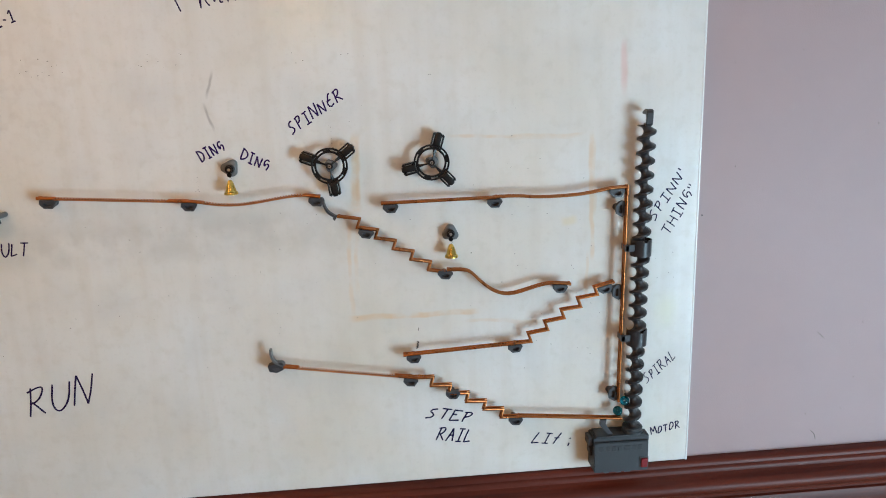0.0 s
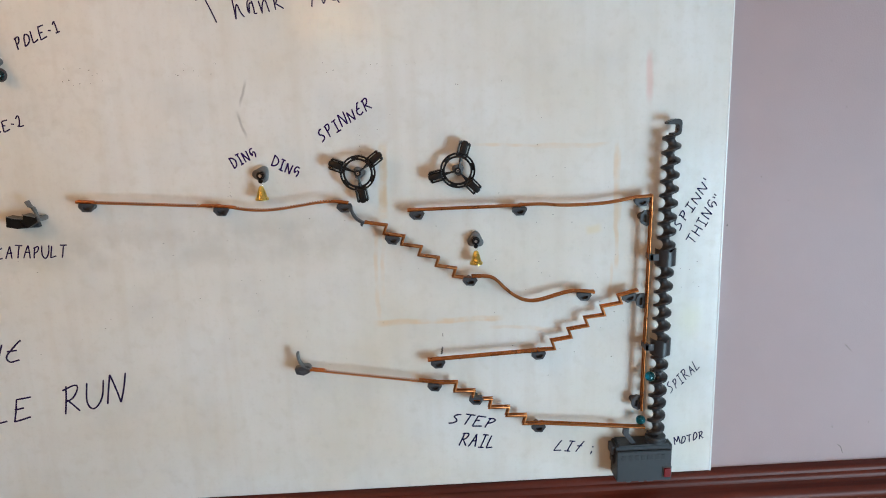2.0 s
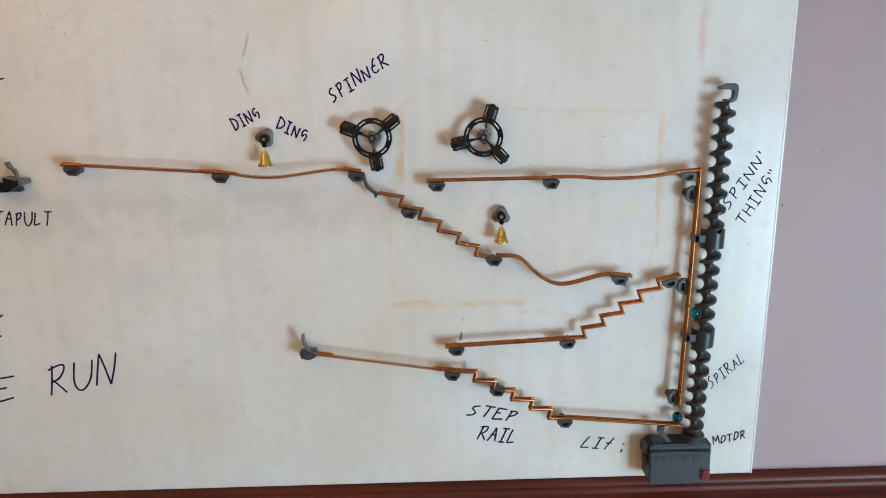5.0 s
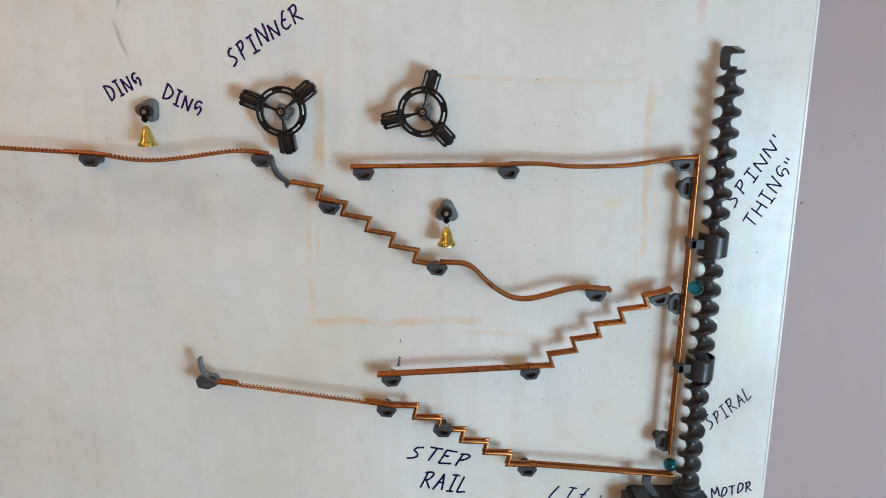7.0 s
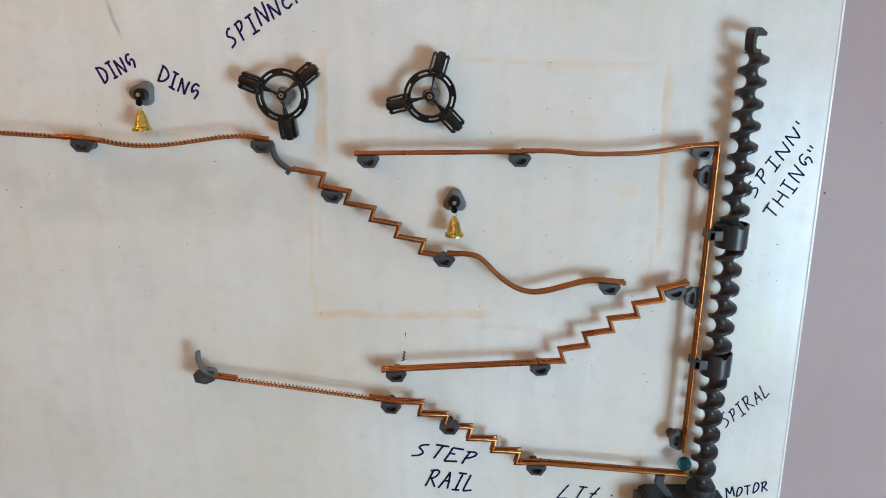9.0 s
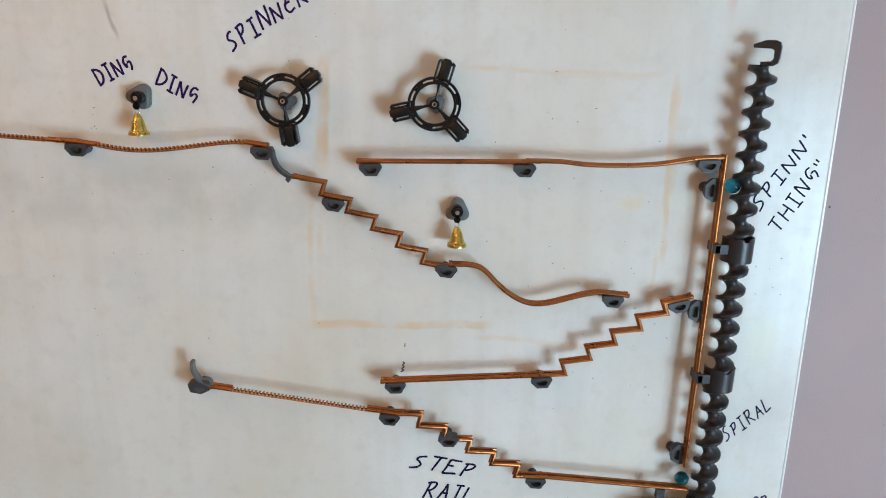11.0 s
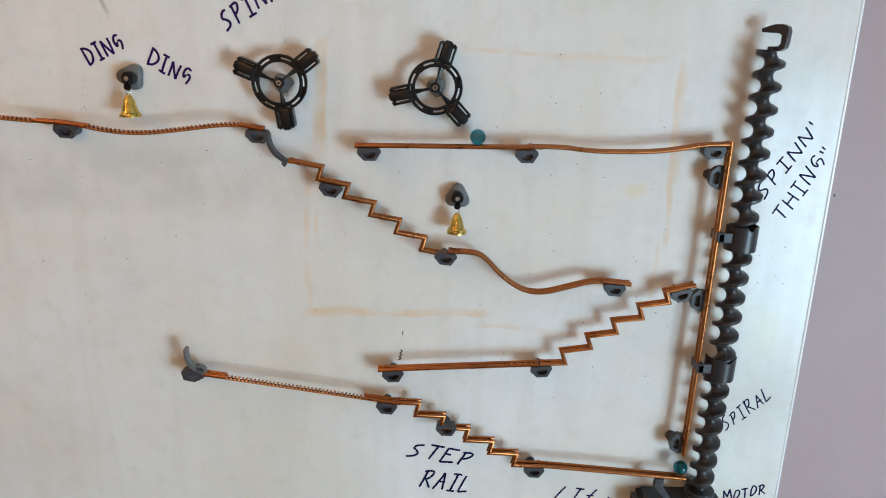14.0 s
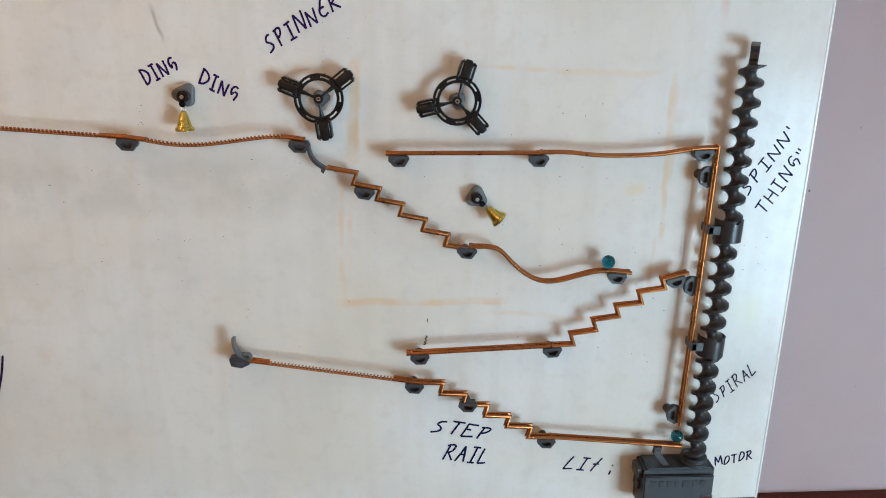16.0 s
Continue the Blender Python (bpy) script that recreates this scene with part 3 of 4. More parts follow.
def make_spinner():
    ob = thing("spinner", pose(0, 0, 0), "black plastic three-armed spinner on a grey magnet", "spinner", "black spinners")
    part("magnet", slab([(x * 1.05, z * 1.05) for x, z in TRIANGLE], -.011, -.0005, .002, 3), MIDGREY, ob, "grey rounded triangular magnet")
    part("axle", join(bmesh.new(), lathe([(.0028, 0), (.0028, .016)], 16), pose(0, -.012, 0, 90, 0, 0)), BLACK, ob)
    part("hub", join(bmesh.new(), lathe([(.0046, 0), (.0052, .001), (.0052, .004), (.0046, .005)], 24), pose(0, -.0245, 0, 90, 0, 0)), BLACK, ob)
    part("screw_head", join(bmesh.new(), lathe([(.0013, 0), (.0024, 0), (.0024, .0006), (.0013, .0006), (.0013, 0)], 20), pose(0, -.0296, 0, 90, 0, 0)), STEEL, ob, "small bright steel screw")
    for name, r0, r1 in (("outer_ring", .0244, .0272), ("inner_ring", .0196, .0226)):
        c = .0009
        part(name, join(bmesh.new(), lathe([(r0, -.0028), (r1, -.0028), (r1, .0028 - c), (r1 - c, .0028), (r0 + c, .0028), (r0, .0028 - c), (r0, -.0028)], 60), pose(0, -.024, 0, 90, 0, 0)), BLACK, ob, smooth=30)
    for k in range(6):
        w, wide = k * 60, (.0086, .0056)[k % 2]
        part("bridge", join(bmesh.new(), slab([(.0225 * math.cos(a), .0225 * math.sin(a)) for a in (-wide / .0234, 0, wide / .0234)] + [(.0245 * math.cos(a), .0245 * math.sin(a)) for a in (wide / .0234, 0, -wide / .0234)], -.0264, -.0214), pose(0, 0, 0, 0, -w, 0)), BLACK, ob)
    for k in range(3):
        m = pose(0, 0, 0, 0, -120 * k, 0)
        part("spoke", join(bmesh.new(), sweep([(.004, -.027, 0), (.011, -.026, 0), (.0200, -.024, 0)], [.0016, .0014, .0028], 8), m), BLACK, ob)
        paddle = part("paddle", join(bmesh.new(), slab([(.0250, -.0052), (.0436, -.0052), (.0464, -.0026), (.0464, .0026), (.0436, .0052), (.0250, .0052)], -.0290, -.0172, .0022, 3), m), BLACK, ob)
        for side in (-1, 1):
            part("side_bar", join(bmesh.new(), slab([(x, side * z) for x, z in ((.0245, .0066), (.0410, .0066), (.0436, .0054), (.0452, .0058), (.0428, .0089), (.0252, .0089))], -.0312, -.0170, .0007, 2), m), BLACK, paddle)
            part("root", join(bmesh.new(), box(.0246, .0275, -.0300, -.0175, side * .0052 - .0012, side * .0052 + .0012), m), BLACK, paddle)
            part("tip", join(bmesh.new(), box(.0405, .0436, -.0300, -.0175, side * .0052 - .0010, side * .0052 + .0010), m), BLACK, paddle)
    return ob


spinner = make_spinner()
flatten(spinner, .80)
spinner.matrix_world = pose(-.4185, 0, 1.4990, 0, -38, 0)
copy_thing(spinner, pose(-.2663, 0, 1.4975, 0, -73, 0))


# ---- bells ----
def make_bell_mount(x, z, tilt, shift):
    ob = thing("bell_mount", pose(x, 0, z), "grey rounded magnet with a black pivot for a bell", "mount", "bell mounts")
    part("magnet", join(bmesh.new(), slab(TRIANGLE, -.012, -.0005, .002, 3), pose(shift, 0, .001, 0, tilt, 0) @ Matrix.Diagonal((1.42, 1, 1.42, 1))), MIDGREY, ob)
    part("pivot", join(bmesh.new(), lathe([(.0058, 0), (.0064, .001), (.0064, .013), (.0056, .014)], 24), pose(0, -.010, 0, 90, 0, 0)), BLACK, ob)
    part("screw_head", join(bmesh.new(), lathe([(.0012, -.005), (.0012, 0), (.0023, 0), (.0023, .0006), (.0012, .0006)], 20), pose(0, -.0268, 0, 90, 0, 0)), STEEL, ob, "small bright steel screw")
    flatten(ob, .78)
    return ob


def make_bell(x, z):
    ob = thing("bell", pose(x, -.0215, z), "small shiny brass bell hanging from a black pivot", "bell", "brass bells")
    link = bmesh.new()
    join(link, lathe([(.0018, -.0012), (.0046, -.0012), (.0046, .0012), (.0018, .0012), (.0018, -.0012)], 20), pose(0, 0.002, 0, 90, 0, 0))
    box(-.0022, .0022, .0008, .0032, -.0105, -.0035, .0006, 1, link)
    join(link, lathe([(.0012, -.0012), (.0036, -.0012), (.0036, .0012), (.0012, .0012), (.0012, -.0012)], 20), pose(0, .002, -.0078, 90, 0, 0))
    part("link", link, BLACK, ob, "black plastic link")
    part("ring", join(bmesh.new(), sweep([(.0021 * math.cos(k * math.pi / 8), 0, .0021 * math.sin(k * math.pi / 8)) for k in range(17)], .0005, 6), pose(0, .002, -.0132)), STEEL, ob)
    part("bell_body", join(bmesh.new(), lathe([(.0012, -.0153), (.0025, -.0157), (.0040, -.0181), (.0058, -.0228), (.0069, -.0275), (.0080, -.0312), (.0084, -.0323), (.0097, -.0330), (.0103, -.0347), (.0104, -.0366),
                             (.0094, -.0367), (.0081, -.0335), (.0053, -.0241), (.0021, -.0172)], 36), pose(0, .002, 0)), BRASS, ob, "polished brass bell")
    part("clapper", join(bmesh.new(), lathe([(.0006, -.018), (.0007, -.033), (.0019, -.0345), (.0022, -.0365), (.0014, -.0382)], 14), pose(0, .002, 0)), BRASS, ob)
    return ob


make_bell_mount(-.5662, 1.5000, -86, -.0030)
make_bell(-.5662, 1.5000)
make_bell_mount(-.2411, 1.3859, 4, .0008)
SWINGING_BELL = make_bell(-.2411, 1.3859)


# ---- the lift ----
AXIS_X, AXIS_Y, PITCH, LIFT0, RISE, LEAN = .0525, -.0215, .02217, 1.0888, .02988, 1.25
LOW, HIGH, OUTER, CORE, HOOK_TURN = -.046, .4515, .0146, .0050, -103

auger = thing("lift_screw", pose(AXIS_X, AXIS_Y, LIFT0, 0, LEAN, 0), "dark grey plastic spiral screw turning on a motor", "spiral lift")
bm = bmesh.new()
around, rows_per = 36, 18
total = int((HIGH - LOW) / PITCH * rows_per)
grid = []
for i in range(total + 1):
    z = LOW + (HIGH - LOW) * i / total
    ring = []
    for k in range(around):
        w = 2 * math.pi * k / around
        u = ((z / PITCH - w / (2 * math.pi)) % 1.0)          # 0 on the ridge
        d = abs(u - 0.5) * PITCH                               # from the groove's middle
        g = .0087
        r = OUTER if d >= g else max(CORE, CORE + g - math.sqrt(g * g - d * d) * 1.0)
        r = min(OUTER - max(0, .0005 - max(0, d - g)) * .6, r if d < g else OUTER)
        ring.append(bm.verts.new((r * math.cos(w), r * math.sin(w), z)))
    grid.append(ring)
for a, c in zip(grid, grid[1:]):
    for k in range(around):
        bm.faces.new((a[k], a[(k + 1) % around], c[(k + 1) % around], c[k]))
bm.faces.new(grid[0][::-1])
bm.faces.new(grid[-1])
part("screw_thread", bm, SCREW, auger, smooth=60)
hook_line = [(-.003, -.001), (.0085, -.001), (.0132, .002), (.0142, .007), (.0146, .018), (.0130, .0222), (.0085, .0242), (.0000, .0238), (-.0115, .0196), (-.0112, .0163),
             (-.0060, .0160), (.0055, .0158), (.0085, .0140), (.0086, .0060), (.0065, .0036), (-.003, .0030)]
part("top_hook", join(bmesh.new(), slab(hook_line, -.0048, .0048, .0005, 1), pose(0, 0, HIGH, 0, 0, HOOK_TURN)), SCREW, auger, "grey bracket on the screw's top")


def make_clip(z):
    ob = thing("screw_clip", pose(AXIS_X + (z - LIFT0) * math.tan(radians(LEAN)), AXIS_Y, z, 0, LEAN, 0), "dark grey plastic clip round the spiral screw", "clip", "screw clips")
    shell = bmesh.new()
    loops = []
    for k in range(37):
        w = radians(165 + 260 * k / 36)
        c, s = math.cos(w), math.sin(w)
        dip = -.0035 if 14 < k < 18 else 0
        loops.append([shell.verts.new((r * c, r * s, h)) for r, h in ((.0152, -.0132), (.0164, -.0132), (.0164, .0132 + dip), (.0152, .0132 + dip))])
    for a, c in zip(loops, loops[1:]):
        for k in range(4):
            shell.faces.new((a[k], a[(k + 1) % 4], c[(k + 1) % 4], c[k]))
    shell.faces.new(loops[0])
    shell.faces.new(loops[-1][::-1])
    part("sleeve", shell, SCREW, ob)
    part("tab", box(-.0285, -.0135, -.0115, -.0080, -.0045, .0065, .0009), GREY, ob)
    part("rail_grip", box(-.0283, -.0215, -.0115, .011, -.004, .006, .0009), GREY, ob)
    return ob


make_clip(1.3500)
make_clip(1.2012)

motor = thing("lift_motor", pose(0, 0, 0), "dark grey plastic motor box with a red switch", "motor")
mx0, mx1, mz0, mz1 = -.0165, .0745, .9700, 1.0300
body = box(mx0, mx1, -.040, -.0005, mz0, mz1)
bmesh.ops.bevel(body, geom=[e for e in body.edges if all(v.co.z > 1.025 and v.co.y < -.035 for v in e.verts)], offset=.006, segments=5, affect="EDGES")
bmesh.ops.bevel(body, geom=[e for e in body.edges if abs(e.verts[0].co.y - e.verts[1].co.y) > .02 or all(v.co.y < -.035 for v in e.verts)], offset=.0012, segments=2, affect="EDGES")
part("motor_body", body, MOTORG, motor)
part("top_plate", box(mx0 + .004, mx1 - .003, -.0345, -.003, mz1 + .0002, mz1 + .0035, .001), MOTORG, motor)
part("side_clip", box(mx0 - .0075, mx0 - .0003, -.030, -.006, mz1 - .016, mz1 - .001, .0015), GREY, motor)
part("side_clip", box(mx0 - .0045, mx0 - .0003, -.026, -.008, mz1 - .034, mz1 - .022, .0015), GREY, motor)
part("side_clip", box(mx1 + .0003, mx1 + .004, -.030, -.008, mz1 - .012, mz1 - .001, .0012), GREY, motor)
part("screw_socket", join(bmesh.new(), lathe([(.0172, 0), (.0172, .004), (.0160, .005), (.0160, .008), (.0168, .009), (.0160, .0105)], 36), pose(AXIS_X - .0005, AXIS_Y, mz1 + .0037)), MOTORG, motor)
lever = bmesh.new()
join(lever, slab([(.006, 0), (.0145, 0), (.0015, .0185), (.0030, .0270), (-.0070, .0270), (-.0080, .0175)], -.030, -.024, .0006), pose(.0030, 0, mz1 + .0037))
part("lever", lever, GREY, motor, "grey plastic arm under the rail")
part("lever_pin", join(bmesh.new(), lathe([(.0012, 0), (.0012, .0008)], 12), pose(.0005, -.0302, mz1 + .0262, 90, 0, 0)), RECESS, motor)
part("switch_frame", box(mx1 - .0150, mx1 + .0004, -.0412, -.0395, mz0 + .0055, mz0 + .0255, .0008), RECESS, motor)
part("switch", join(bmesh.new(), box(-.0055, .0055, -.002, .002, -.0085, .0085, .001), pose(mx1 - .0070, -.0420, mz0 + .0150, 9, 0, 0)), RED, motor, "red rocker switch")
# plain raised marks, coloured darker for the shade at embossed edges
for k, w in enumerate((.010, .008, .008, .008, .012, .009, .008)):
    x = mx0 + .007 + (0, .0125, .0230, .0330, .0430, .0560, .0660)[k]
    part("raised_mark", box(x, x + w * .82, -.0406, -.0398, mz1 - .0215, mz1 - .0125, .0003, 1), MOTORD, motor)
for x0, x1 in ((.0000, .009), (.021, .030), (.035, .046)):
    part("foot", box(x0, x1, -.038, -.030, mz0 - .0025, mz0 - .0002, .0006, 1), RECESS, motor)


# ---- marbles ----
def make_marble(x, y, z, label):
    b = bmesh.new()
    bmesh.ops.create_uvsphere(b, u_segments=40, v_segments=24, radius=.0080)
    ob = new("marble", finish("marble", b, GLASS, 180))
    ob.matrix_world = pose(x, y, z)
    return tagged(ob, label, "marble", "teal glass marbles")


RUNNING_MARBLE = make_marble(.041, -.0215, LIFT0, "clear teal glass marble running through the track")
WAITING_MARBLE = make_marble(.021, -.021, 1.0700, "clear teal glass marble waiting at the lift's foot")
make_marble(-.929, -.021, 1.6605, "clear teal glass marble at the end of a pole")
make_marble(-1.009, -.021, 1.5330, "clear teal glass marble at the end of a pole")


# ---- poles and catapult ----
def make_pole(ax, az, bx, bz, magnets, label):
    ob = thing("pole", pose(bx, 0, bz), label, "pole", "grey poles")
    d = Vector((ax - bx, 0, az - bz))
    e = d.normalized()
    side = Vector((-e.z, 0, e.x))
    for s in (-1, 1):
        q = side * .0022 * s
        part("bar", sweep([e * .009 + q + Vector((0, -.026, 0)), d + q + Vector((0, -.026, 0))], .0013, 8), GREY, ob)
    for k in range(5):
        p = e * (.015 + k * (d.length - .02) / 4)
        part("stud", join(bmesh.new(), lathe([(.0016, 0), (.0016, .002)], 12), Matrix.Translation(p) @ pose(0, -.0265, 0, 90, 0, 0)), STEEL, ob)
    for s, off, tilt in magnets:
        p = e * s + side * off
        part("magnet", join(bmesh.new(), slab(TRIANGLE, -.020, -.0005, .002, 3), Matrix.Translation(p) @ pose(0, 0, 0, 0, tilt, 0)), MIDGREY, ob, "grey rounded magnet")
    cup = bmesh.new()
    join(cup, lathe([(.0064, -.007), (.0090, -.004), (.0100, 0), (.0092, 0), (.0084, -.003), (.006, -.006)], 24), pose(0, -.0225, 0, -90, 0, 0))
    part("cup", cup, GREY, ob)
    flatten(ob, .80)
    return ob


make_pole(-.976, 1.765, -.929, 1.6605, [(.024, .003, -30), (.046, -.003, 30)], "grey jointed pole hung on magnets with a marble")
make_pole(-1.0105, 1.634, -1.009, 1.5330, [(.050, -.006, 80), (.094, 0, 20)], "grey jointed pole on magnets beside a marble")

catapult = thing("catapult", pose(-.921, 0, 1.4450), "black catapult scoop with a grey trigger arm", "catapult")
scoop = slab(rounded([(-.036, .010), (-.038, -.010), (-.018, -.014), (.002, -.013), (.021, -.002), (.020, .007), (-.004, .013), (-.005, .004), (-.018, .006)], .0012, 3), -.038, -.012, .001)
part("scoop", scoop, BLACK, catapult)
part("rim", sweep([(-.034, -.040, .0105), (-.018, -.040, .0062), (-.006, -.040, .0055)], .0011, 8), MIDGREY, catapult)
part("rim", sweep([(-.004, -.040, .0135), (.008, -.040, .011), (.019, -.040, .0075)], .0011, 8), MIDGREY, catapult)
part("pivot", join(bmesh.new(), lathe([(.0045, 0), (.005, .001), (.005, .034), (.004, .035)], 20), pose(.0215, -.0005, .002, 90, 0, 0)), MIDGREY, catapult)
strip([(.022, .004), (.017, .014), (.0165, .022), (.0135, .026), (.0085, .026), (.0035, .038)], .004, .0035, "trigger", catapult, MIDGREY)
catapult.children[-1].location = (0, -.030, 0)
part("trigger_pad", slab([(.001, .0365), (.006, .0385), (.0115, .027), (.0065, .026)], -.036, -.024, .0006), MIDGREY, catapult)
part("magnet", slab(rounded([(-.012, -.008), (.010, -.008), (.012, -.0165), (-.010, -.0165)], .002), -.012, -.0005, .001), GREY, catapult)
flatten(catapult, .74, .80)

rail([(-1.1077, 1.4964), (-1.0522, 1.4914), (-1.0169, 1.4853), (-.9876, 1.4783)], "copper marble rail ending beside the catapult", bend=2)


# ---- writing ----
# width over height, then strokes of (x, z) digits from 0 to 9; a stroke that begins with ~ is drawn round
GLYPHS = {
    "A": (.62, "005980 2484"), "B": (.60, "1910 ~0969764584831100"), "C": (.62, "~895827042081"), "D": (.66, "1910 ~0958956100"), "E": (.58, "9919 1900 0555 0091"),
    "e": (.58, "~9979351412408191 1575"), "G": (.62, "~884916233345 ~55858360"), "H": (.62, "1900 8980 0585"), "I": (.50, "0989 4940 0080"), "L": (.55, "290081"), "M": (.70, "0019438990"),
    "N": (.60, "00197099"), "O": (.62, "~5926120051949859"), "P": (.55, "2910 ~0869886524"), "R": (.62, "2910 ~08698865242590"), "S": (.58, "~8969382655735100"), "T": (.62, "0999 5940"),
    "U": (.60, "~090330609399"), "Y": (.66, "0945 9930"), "h": (.44, "1910 ~1034556290"), "a": (.44, "~75351220446475716090"), "n": (.44, "~05101134657080"), "k": (.44, "1910 752290"),
    "o": (.42, "~4515122051646545"), "u": (.46, "~0511315175 ~75718090"), "t": (.42, "7930 0585"), "1": (.46, "175950 1090"), "2": (.56, "~1749784201213090"), "-": (.40, "1574"), "'": (.22, "5956"),
    '"': (.34, "1916 7976"), ";": (.20, "5756 ~534330"), " ": (.30, ""),
}
penman = random.Random(4)


def write(text, x, z, angle, length, height, ink, label, pen=.0009, slant=0.0):
    """Marker lettering in single strokes, from (x, z) over a length along a line at that angle."""
    word = thing("handwriting", pose(x, 0, z, 0, -angle, 0), label, "writing", "marker words on the board")
    widths = [GLYPHS[ch][0] for ch in text]
    slot = length / sum(w + .18 for w in widths)
    start = 0.0
    for ch, width in zip(text, widths):
        size, drift = height * penman.uniform(.92, 1.08), penman.uniform(-.05, .05) * height
        lean = slant + penman.uniform(-.05, .05)
        bm = bmesh.new()
        for k, stroke in enumerate(GLYPHS[ch][1].split()):
            curved, digits = stroke[0] == "~", stroke.lstrip("~")
            pts = [(int(digits[i]) / 9 * width * slot, int(digits[i + 1]) / 9 * size) for i in range(0, len(digits) - 1, 2)]
            pts = [(px + lean * pz + penman.uniform(-.02, .02) * size, pz + penman.uniform(-.03, .03) * size) for px, pz in pts]
            runs = [smooth_path(pts, 2)] if curved else [[p, ((p[0] + q[0]) / 2 + penman.uniform(-.03, .03) * size, (p[1] + q[1]) / 2 + penman.uniform(-.02, .02) * size), q] for p, q in zip(pts, pts[1:])]
            for run in runs:
                run = run if curved else smooth_path(run, 2)
                sweep([(start + px, -.0003 - .00005 * k, drift + pz) for px, pz in run], [pen * (.75 if i in (0, len(run) - 1) else penman.uniform(.92, 1.08)) for i in range(len(run))], 6, .2, bm)
        if ch != " ":
            part("letter", bm, ink, word, smooth=70)
        else:
            bm.free()
        start += (width + .18) * slot
    return word


write("SPINNeR", -.4722, 1.5461, 31.7, .0966, .0185, INK_PURPLE, "purple marker word SPINNER on the white board", .0013, .08)
write("DING", -.6089, 1.5095, 25.7, .0440, .0165, INK_PURPLE, "purple marker word DING beside a bell", .0013, .0)
write("DING", -.5530, 1.5130, -26.2, .0475, .0165, INK_PURPLE, "purple marker word DING beside a bell", .0013, -.08)
write("STEP", -.2925, 1.0715, -10.9, .0790, .0190, INK_BLACK, "dark marker word STEP under the stepped rail", .0014, .30)
write("RAIL", -.2773, 1.0295, -7.9, .0630, .0225, INK_BLACK, "dark marker word RAIL under the stepped rail", .0014, .22)
write("LIt", -.1150, 1.0115, -6.6, .0490, .0195, INK_BLACK, "dark marker word for the lift beside the motor", .0012, .42)
write(";", -.0530, 1.0005, -1, .0080, .0200, INK_BLACK, "dark marker stroke and dot beside the motor", .0013, .2)
write("MOTOR", .0938, 1.0115, 12.1, .0520, .0135, INK_BLACK, "dark marker word MOTOR beside the motor box", .0011, .05)
write("SPIRAL", .0830, 1.1070, 42, .0690, .0170, INK_BLACK, "dark marker word SPIRAL beside the lift", .0009, .18)
write("SPINN'", .0878, 1.3856, 58, .0940, .0150, INK_BLACK, "dark marker word SPINN' beside the lift", .00105, .10)
write('THING"', .1115, 1.3614, 61, .0900, .0160, INK_BLACK, "dark marker word THING beside the lift", .00105, .05)
write("T", -.6260, 1.7240, 10, .0330, .0385, INK_DARK, "tall dark marker letter T of Thank You", .0012, -.25)
write("hank", -.5875, 1.7310, 9, .0800, .0360, INK_DARK, "dark marker letters ending the word Thank", .0012, .02)
write("You", -.4790, 1.7420, 11.8, .0520, .0320, INK_DARK, "dark marker word You on the white board", .0012, .04)
write("RUN", -.9251, 1.1169, 10.5, .1120, .0450, INK_DARK, "large dark marker word RUN on the white board", .0016, .36)
write("RBLE", -1.1180, 1.0940, 7.8, .1500, .0390, INK_DARK, "large dark marker letters ending a word before RUN", .0016, .32)
write("HINe", -1.1020, 1.1990, 5.5, .1290, .0370, INK_DARK, "large dark marker letters HINE on the white board", .0016, .34)
write("CATAPULT", -.9901, 1.3820, -.4, .1110, .0195, INK_DARK, "dark marker word CATAPULT under the catapult", .0012, .12)
write("POLE-1", -.9078, 1.6962, 19.5, .0720, .0165, INK_DARK, "dark marker word POLE-1 beside a pole", .0012, .08)
write("POLE-2", -.9830, 1.5668, 16.1, .0730, .0165, INK_DARK, "dark marker word POLE-2 beside a pole", .0012, .08)

# small marks of dirt
dirt = random.Random(11)
bm = bmesh.new()
for cx, cz, rx, rz, count in ((-.80, 1.655, .05, .012, 14), (-.66, 1.66, .04, .012, 10), (-.39, 1.655, .08, .010, 10), (-.30, 1.30, .35, .16, 34), (-.60, 1.33, .22, .10, 26),
                              (-.10, 1.40, .09, .10, 14), (-.05, 1.25, .06, .08, 12), (-.4145, 1.515, .0015, .065, 16), (-.62, 1.465, .003, .03, 9), (.105, 1.30, .02, .05, 6), (-.9, 1.3, .12, .1, 10), (-.25, 1.58, .2, .05, 10)):
    for _ in range(count):
        x, z, r = cx + dirt.uniform(-rx, rx), cz + dirt.uniform(-rz, rz), dirt.uniform(.00025, .0006)
        tail = (dirt.uniform(-.001, .0012), dirt.uniform(-.0008, .0008))
        sweep([(x, -.0002, z), (x + .0004 + tail[0] * .5, -.0002, z + tail[1]), (x + .0008 + tail[0], -.0002, z + tail[1])], [r * .6, r, r * .5], 6, .25, bm)
tagged(part("marker_specks", bm, SPECK), "tiny dark specks and dashes on the white board", "specks", kind="stuff")
bm = sweep(smooth_path([(-.3020, -.0002, 1.1945), (-.2980, -.0002, 1.1965), (-.3015, -.0002, 1.1985), (-.2975, -.0002, 1.2005), (-.3005, -.0002, 1.2030), (-.2970, -.0002, 1.2050), (-.2995, -.0002, 1.2070)], 2), .0009, 6, .25)
sweep([(-.2972, -.0002, 1.2250), (-.2970, -.0002, 1.2300)], .0006, 6, .25, bm)
tagged(part("scribble", bm, SPECK), "small dark squiggle drawn above a rail", "scribble")
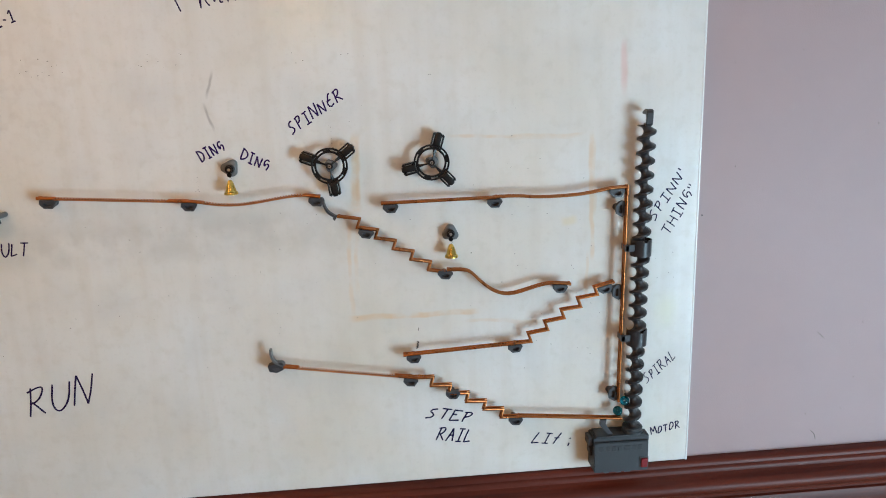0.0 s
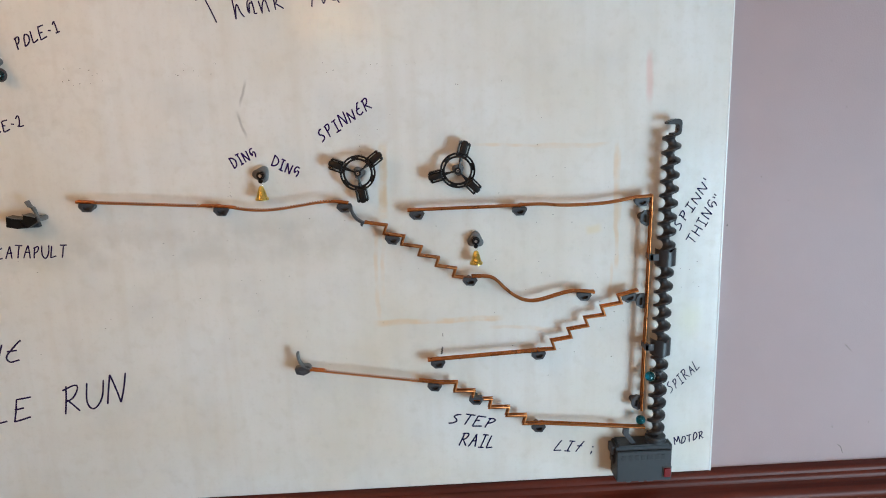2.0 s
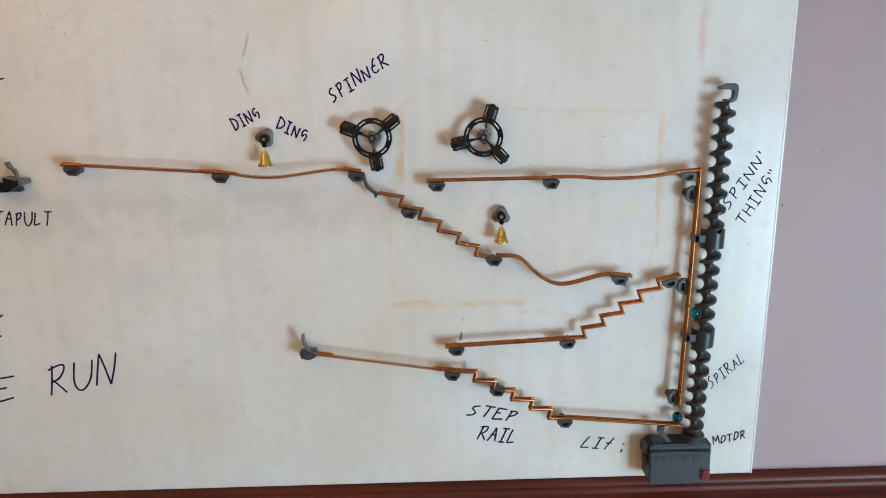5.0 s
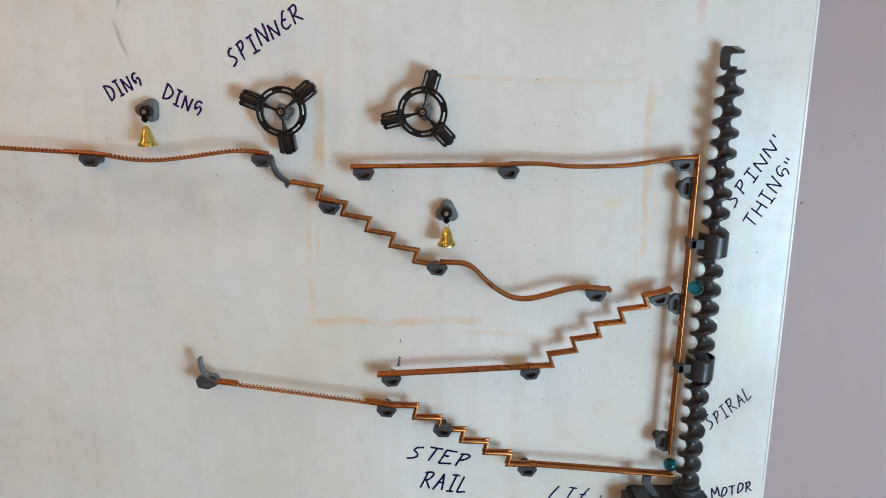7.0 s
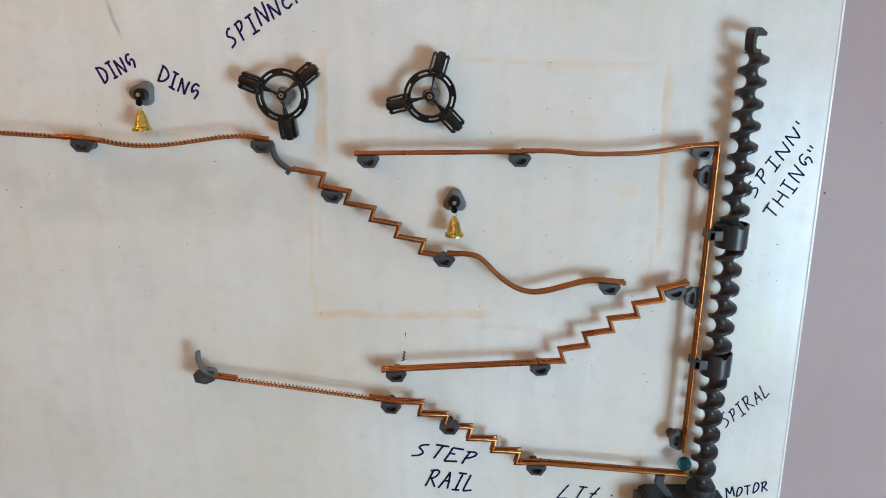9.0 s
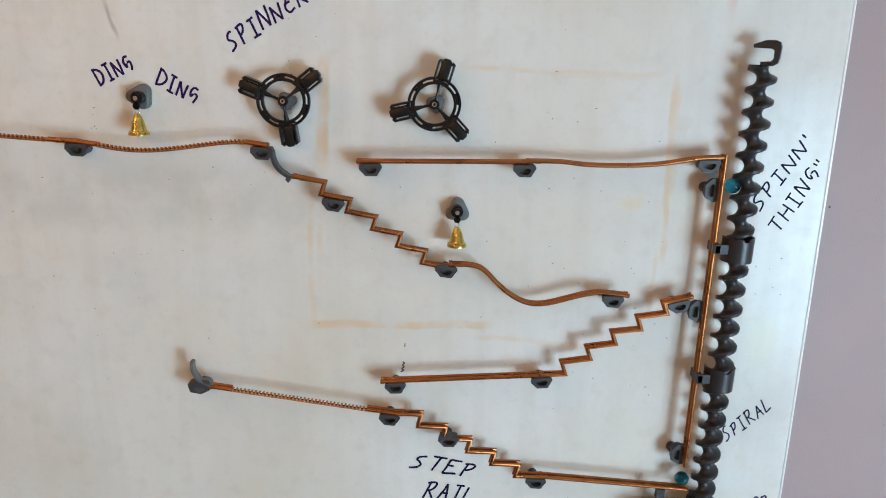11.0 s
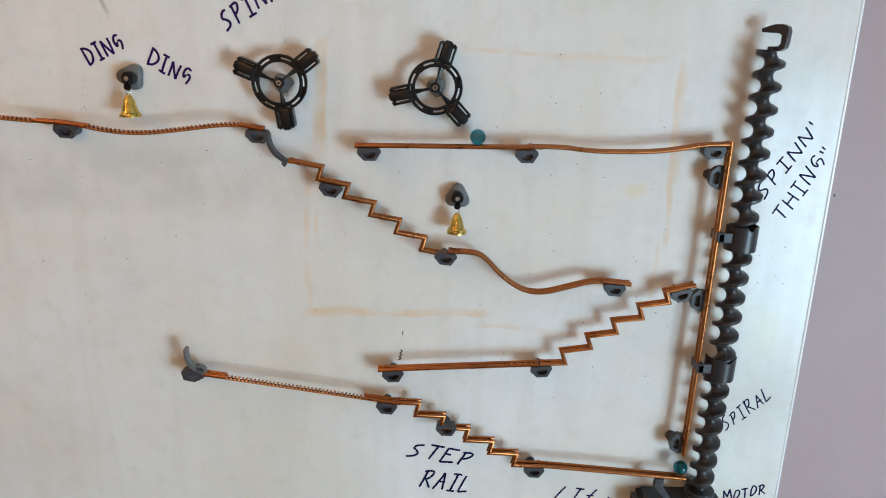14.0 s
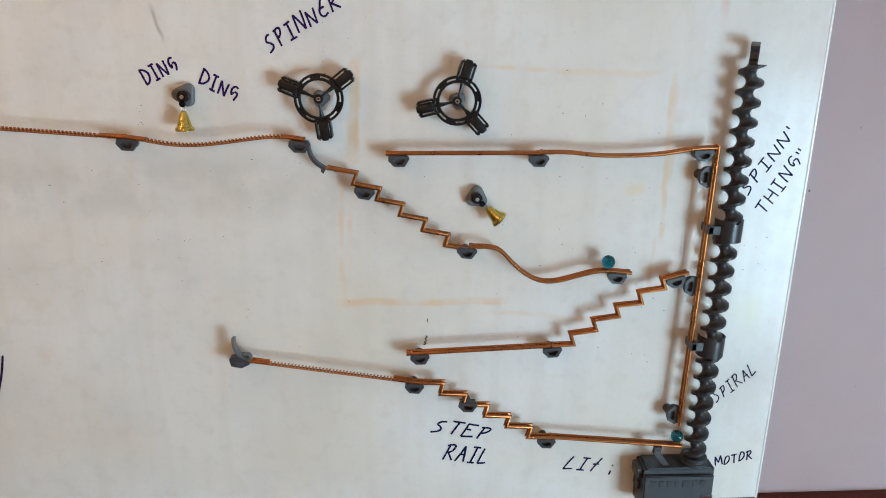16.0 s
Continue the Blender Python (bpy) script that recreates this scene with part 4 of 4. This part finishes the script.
bm = sweep(smooth_path([(.385, FACE - .0001, .992), (.392, FACE - .0001, .986), (.395, FACE - .0001, .975)], 2), .0006, 6, .25)
for _ in range(16):
    x, z = dirt.uniform(.18, .60), dirt.uniform(1.02, 1.68)
    sweep([(x, FACE - .0001, z), (x + .0006, FACE - .0001, z - dirt.uniform(.0004, .003))], [dirt.uniform(.0004, .0009), .0004], 6, .25, bm)
for k in range(3):
    sweep([(.382 + .004 * k, FACE - .0001, 1.176 - .004 * k), (.385 + .004 * k, FACE - .0001, 1.173 - .004 * k)], .0006, 6, .25, bm)
sweep([(.1690, FACE - .0001, 1.3905), (.1695, FACE - .0001, 1.3880)], .0011, 6, .25, bm)
tagged(part("wall_scuffs", bm, SPECK), "small dark scuffs on the painted wall", "scuffs", kind="stuff")


# ---- what moves ----
def motions():
    spin = 360 * RISE / PITCH
    ticks = [k / 10 for k in range(161)]
    walk(auger, [(t, pose(AXIS_X, AXIS_Y, LIFT0, 0, LEAN, 0) @ pose(0, 0, 0, 0, 0, 10 - spin * t)) for t in ticks])
    rows = [(t / 2, AXIS_X - .0142 + RISE * t / 2 * math.tan(radians(LEAN)), LIFT0 + RISE * t / 2) for t in range(25)]
    rows += [(12.4, .0460, 1.4596), (12.5, .0415, 1.4606), (12.6, .0289, 1.4579), (12.7, .0127, 1.4569), (12.8, -.0014, 1.4558), (13.0, -.0176, 1.4523), (13.2, -.0468, 1.4483), (13.4, -.0953, 1.4473),
             (13.6, -.1478, 1.4508), (13.8, -.1841, 1.4503), (14.0, -.2225, 1.4498), (14.2, -.2649, 1.4498), (14.4, -.3002, 1.4493), (14.5, -.3153, 1.4493), (14.6, -.3335, 1.4493),
             (14.7, -.3517, 1.4478), (14.8, -.3638, 1.4124), (14.9, -.3633, 1.4112), (15.0, -.3618, 1.4106), (15.1, -.3567, 1.4096), (15.2, -.3466, 1.4084), (15.3, -.3295, 1.3973),
             (15.4, -.3083, 1.3791), (15.5, -.2770, 1.3610), (15.6, -.2467, 1.3428), (15.7, -.2124, 1.3377), (15.8, -.1680, 1.2994), (15.9, -.1215, 1.3044), (16.0, -.0822, 1.3100)]
    walk(RUNNING_MARBLE, [(t, pose(x, -.0215, z)) for t, x, z in rows])
    nudge = lambda t: .0265 + .0085 * math.exp(-((((t * spin / 360) % 1.0) - .28) / .16) ** 2)
    walk(WAITING_MARBLE, [(t, pose(nudge(t), -.021, 1.0715 + .25 * (nudge(t) - .0265))) for t in ticks])
    swing = [(0.0, 0), (15.45, 0), (15.5, 4), (15.6, 50), (15.7, 22), (15.8, -55), (15.9, 2), (16.0, 48)]
    walk(SWINGING_BELL, [(t, pose(-.2411, -.0215, 1.3859, 0, -a, 0)) for t, a in swing])


motions()
